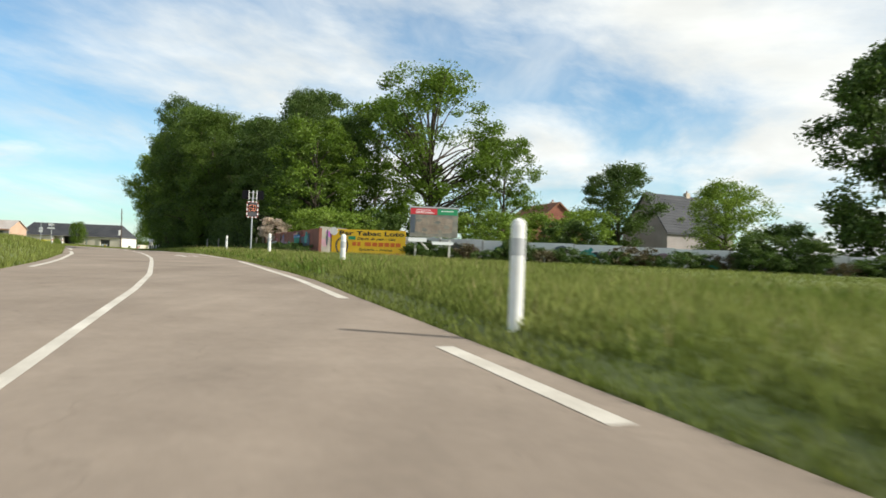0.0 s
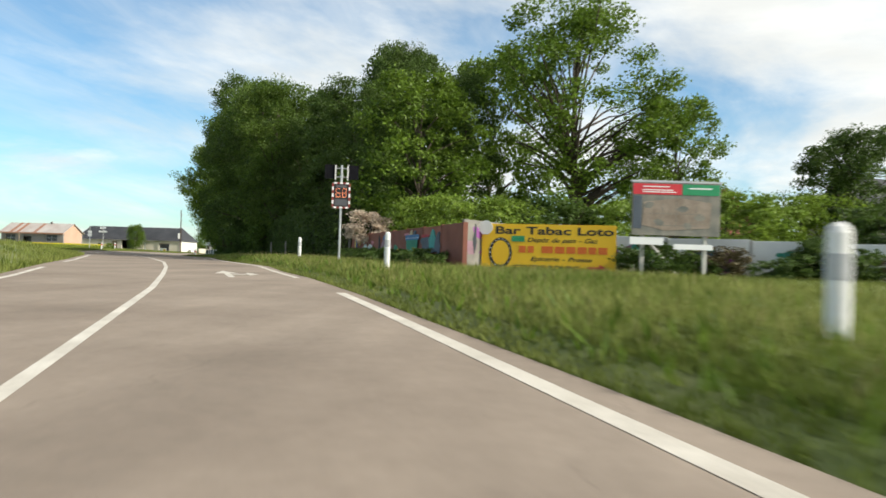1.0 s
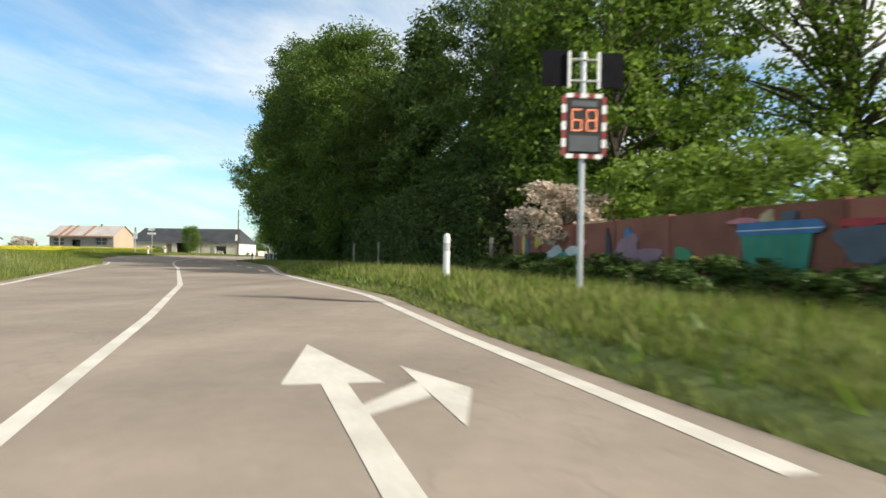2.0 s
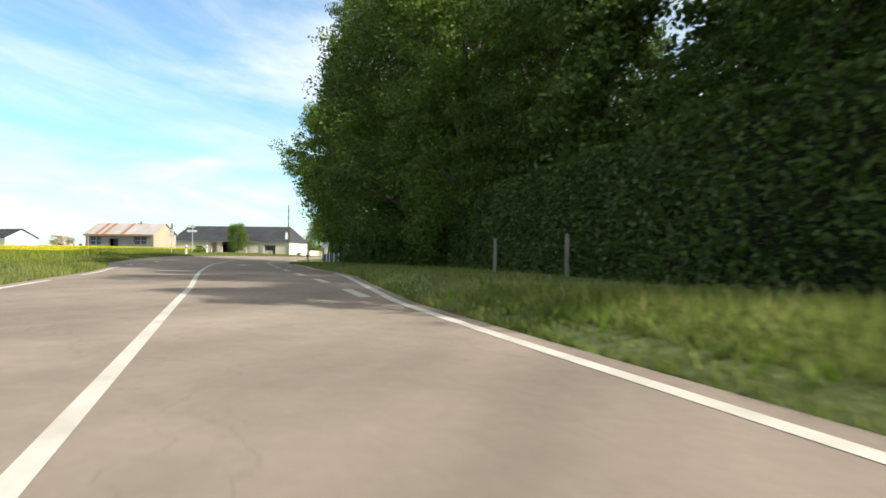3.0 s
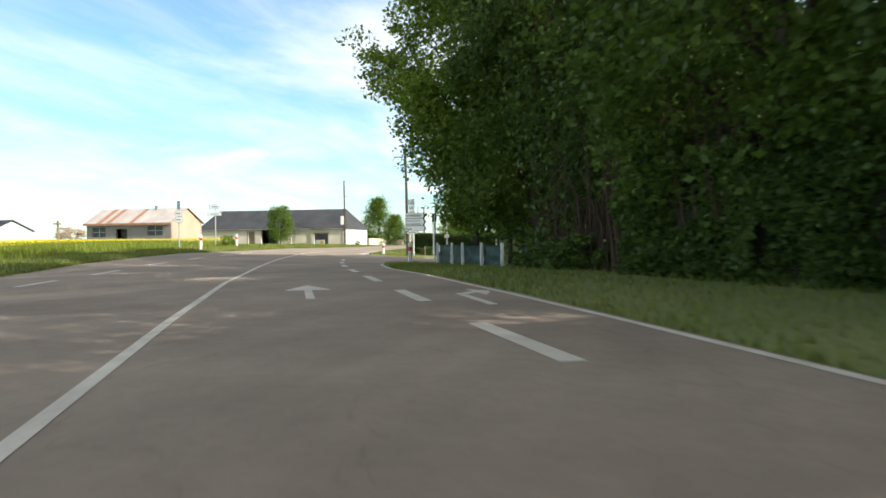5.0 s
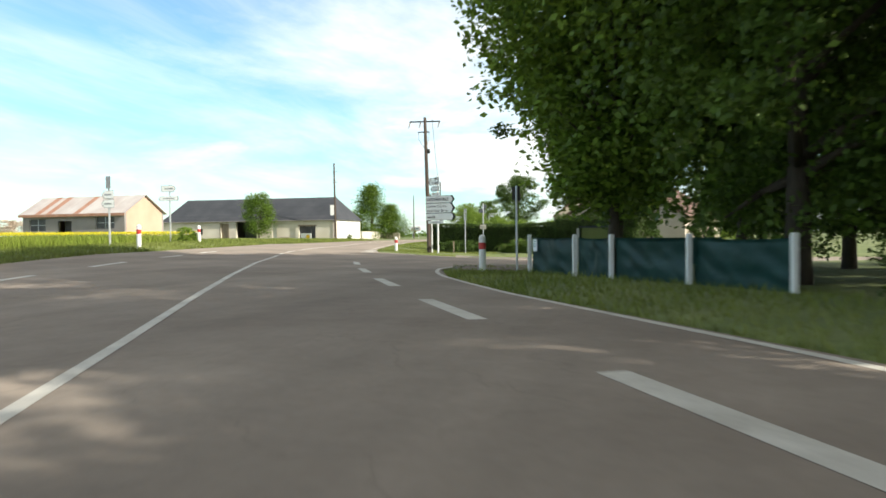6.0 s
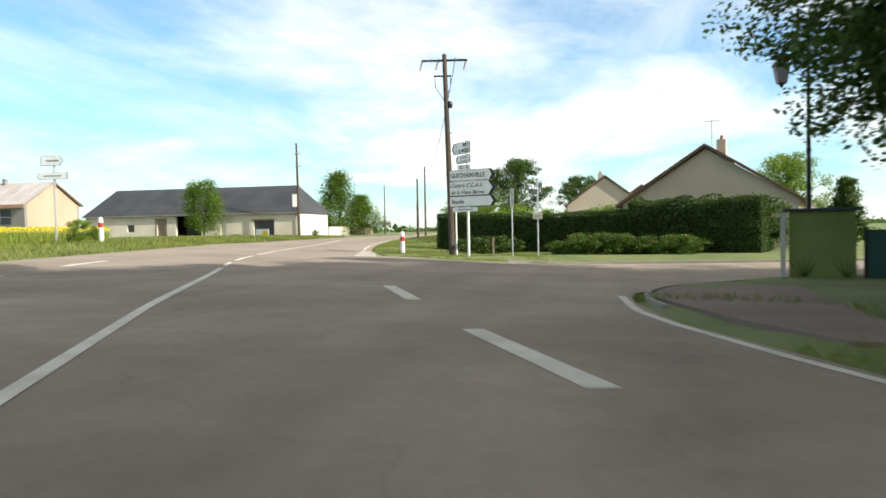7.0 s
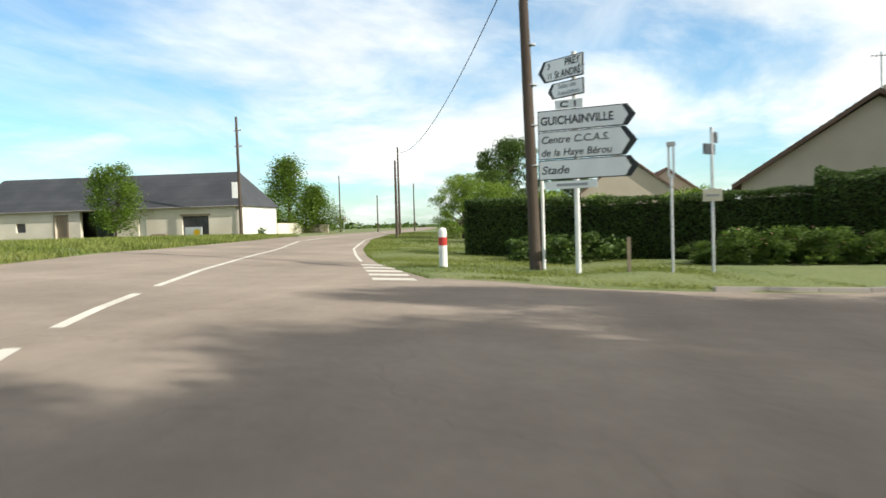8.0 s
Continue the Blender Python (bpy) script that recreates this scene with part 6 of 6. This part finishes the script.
def house(name, x, y, rz, W, D, He, Hr, wall, roofm, label, chimney=None, antenna=False, rows=14, over=0.25):
    """A plain house whose gable wall faces -y, with its ridge running back."""
    e = thing(name, x, y, land_z(x, y) - 0.05, rz, label, "house")
    part("gable_wall", slab([(0, 0), (W, 0), (W, He), (W / 2, Hr - 0.08), (0, He)], 0, 0.3), M[wall], e)
    part("gable_wall", slab([(0, 0), (W, 0), (W, He), (W / 2, Hr - 0.08), (0, He)], D - 0.3, D), M[wall], e)
    part("side_wall", bx(0, 0.3, 0.301, D - 0.301, 0, He), M[wall], e)
    part("side_wall", bx(W - 0.3, W, 0.301, D - 0.301, 0, He), M[wall], e)
    k = (Hr - He) / (W / 2)
    for s in (-1, 1):
        lo = (-over, He - k * over) if s < 0 else (W + over, He - k * over)
        pts = [lo, (W / 2, Hr), (W / 2, Hr + 0.16), (lo[0], lo[1] + 0.16)]
        r = part("roof", slab(pts if s < 0 else pts[::-1], -over, D + over), M[roofm], e, "tiled roof slope")
        courses(r, ((lo[0], -over, lo[1] + 0.16), (lo[0], D + over, lo[1] + 0.16), (W / 2, D + over, Hr + 0.16), (W / 2, -over, Hr + 0.16)), rows, M[roofm], "tile_course", 0.03)
    if chimney:
        c = part("chimney", bx(chimney[0], chimney[0] + 0.5, chimney[1], chimney[1] + 0.6, Hr - 0.9, Hr + 0.55, bevel=0.02), M["render_tan"], e)
        part("chimney_pot", rod(bmesh.new(), (chimney[0] + 0.25, chimney[1] + 0.3, Hr + 0.56), (chimney[0] + 0.25, chimney[1] + 0.3, Hr + 0.8), 0.1, 0.08), M["tile_red"], c)
    if antenna:
        bm = rod(bmesh.new(), (W / 2 + 0.2, 1.0, Hr - 0.1), (W / 2 + 0.2, 1.0, Hr + 1.7), 0.03, n=6)
        rod(bm, (W / 2 - 0.15, 0.9, Hr + 1.55), (W / 2 + 0.6, 1.1, Hr + 1.55), 0.02, n=5)
        for q in range(5):
            rod(bm, (W / 2 - 0.1 + 0.15 * q, 0.75, Hr + 1.55), (W / 2 - 0.1 + 0.15 * q, 1.2, Hr + 1.57), 0.014, n=4)
        part("antenna", bm, M["steel"], e, "television antenna")
    return e


house("house", -50.75, 153.8, -16, 9.4, 12, 2.65, 5.7, "render_tan", "tile_brown", "tan rendered bungalow with brown tiled gable roof", (5.05, 1.6), True, 18, 0.35)
house("house", -55.6, 184.4, 0, 7.4, 9, 3.2, 6.0, "render_tan", "tile_brown", "distant pale house with brown tiled gable roof", (3.0, 3.0))
house("house", -50.9, 189.0, 0, 5.5, 8, 3.2, 5.2, "render_tan", "tile_brown", "small distant house with brown tiled roof")
house("house", 9.8, 80, 20, 7, 9, 3.6, 6.6, "brick", "tile_red", "brick house with steep red tiled roof", (4.6, 4.0))
house("house", 21.0, 86, -60, 7, 10, 4.0, 8.2, "render_grey", "slate", "grey house with slate roof and brick chimney", (3.2, 6.0))
house("house", -134.02, 164.60, 70, 6, 9, 2.4, 4.0, "render_white", "slate", "distant white house with dark slate roof")
plant("garden_tree", "garden_cone", -61.8, 194.0, 8.8, 0, "dark garden conifer behind the hedge")
plant("garden_tree", "garden_cone", -55.40, 206.18, 7.4, 40, "dark garden conifer behind the houses")
for x, y, h, key in ((-64.08, 174.14, 4.4, "light"), (-61.34, 166.80, 3.5, "light"), (-62.81, 178.99, 5.0, "oak_a"), (-55.62, 162.18, 2.5, "shrub"), (-51.55, 158.44, 2.6, "shrub"), (-58.26, 164.38, 2.9, "shrub"), (-37.91, 170.98, 6.4, "light"), (-45.06, 146.34, 2.6, "shrub_dark"), (-40.66, 146.78, 3.4, "fir")):
    plant("garden_bush", key, x, y, h, x * 13, "leafy green garden bush behind the hedge", "bush", "bushes of the gardens")
plant("bush", "shrub", -74.1, 136.9, 1.05, 0, "dark green bush at the field edge", "bush")
plant("bush", "blossom", -143, 189, 3.5, 0, "pale flowering bush beyond the crop field", "bush", wide=1.3)


# ---- far land ----
def far_line():
    rng = np.random.default_rng(77)
    pts = []
    for k in range(9000):
        a = rng.uniform(radians(50), radians(160))
        r = rng.uniform(420, 520)
        pts.append((r * math.cos(a), r * math.sin(a), abs(rng.normal(0, 1.6)) * (0.6 + noise.noise(Vector((a * 14, 0, 0))))))
    o = new("far_trees", leaf_mesh("far_trees", np.array(pts), 1.6, M["leaf_dark"], rng))
    tagged(o, "distant low treeline along the fields", "trees", kind="stuff")


far_line()


def town_sign():
    x, y = -91.85, 240.0
    e = thing("town_sign", x, y, land_z(x, y), -12, "distant white town sign with red border", "road sign")
    for s in (-0.7, 0.7):
        part("post", rod(bmesh.new(), (s, 0.04, -0.2), (s, 0.04, 2.3), 0.04), M["steel"], e)
    p = part("plate", bx(-1.1, 1.1, -0.02, 0.02, 1.6, 2.4), M["sign_red"], e, "red bordered plate")
    part("face", bx(-1.03, 1.03, -0.03, -0.021, 1.67, 2.33), M["sign_white"], p)
    part("text_bar", bx(-0.8, 0.8, -0.036, -0.0305, 1.9, 2.1), M["black"], p)


town_sign()


def corner_path():
    top = [(-50.65, 120.60, 0.06), (-50.1, 117.9, 0.085), (-49.55, 115.9, 0.11), (-49.0, 115.8, 0.12), (-48.45, 118.4, 0.10), (-48.1, 121.0, 0.08), (-47.55, 126.21, 0.06), (-49.42, 126.87, 0.05), (-50.25, 125.33, 0.05), (-50.74, 123.46, 0.05), (-50.85, 121.70, 0.05)]
    top = [(x, y, z + road_z(x, y)) for x, y, z in top]
    low = [(x, y, z - 0.2) for x, y, z in top]
    n = len(top)
    faces = [list(range(n))] + [[k, k + n, (k + 1) % n + n, (k + 1) % n] for k in range(n)]
    tagged(raw("footpath", top + low, faces, M["path_brown"]), "brown asphalt footpath corner by the junction", "pavement", kind="structure")
    e = thing("kerb", 0, 0, 0, 0, "worn pale kerb stones round the corner", "kerb", kind="structure")
    line = [(-50.80, 119.94), (-50.96, 121.04), (-50.96, 122.14), (-50.85, 123.46), (-50.36, 125.33), (-49.53, 126.87), (-48.32, 128.30)]
    for a, b in zip(line, line[1:]):
        d = Vector((b[0] - a[0], b[1] - a[1])).normalized()
        nn = Vector((d.y, -d.x)) * 0.05
        for q in range(2):
            p0, p1 = Vector(a).lerp(Vector(b), q / 2 + 0.01), Vector(a).lerp(Vector(b), (q + 1) / 2 - 0.01)
            vs = [(p0 - nn), (p0 + nn), (p1 + nn), (p1 - nn)]
            raw("kerb_stone", [(v.x, v.y, road_z(v.x, v.y) - 0.05) for v in vs] + [(v.x, v.y, road_z(v.x, v.y) + 0.06) for v in vs], [(3, 2, 1, 0), (4, 5, 6, 7), (0, 1, 5, 4), (1, 2, 6, 5), (2, 3, 7, 6), (3, 0, 4, 7)], M["kerb"], e)

    e = thing("kerb", 0, 0, 0, 0, "pale kerb stones along the side road", "kerb", kind="structure")
    xs = list(np.arange(-55.4, -39, 1.0))
    for a, b in zip(xs, xs[1:]):
        vs = [(x, side_edge(SIDE_FAR, x) + s) for x, s in ((a + 0.01, -0.02), (b - 0.01, -0.02), (b - 0.01, 0.16), (a + 0.01, 0.16))]
        raw("kerb_stone", [(*v, road_z(*v) - 0.05) for v in vs] + [(*v, road_z(*v) + 0.09) for v in vs], [(3, 2, 1, 0), (4, 5, 6, 7), (0, 1, 5, 4), (1, 2, 6, 5), (2, 3, 7, 6), (3, 0, 4, 7)], M["kerb"], e)


corner_path()
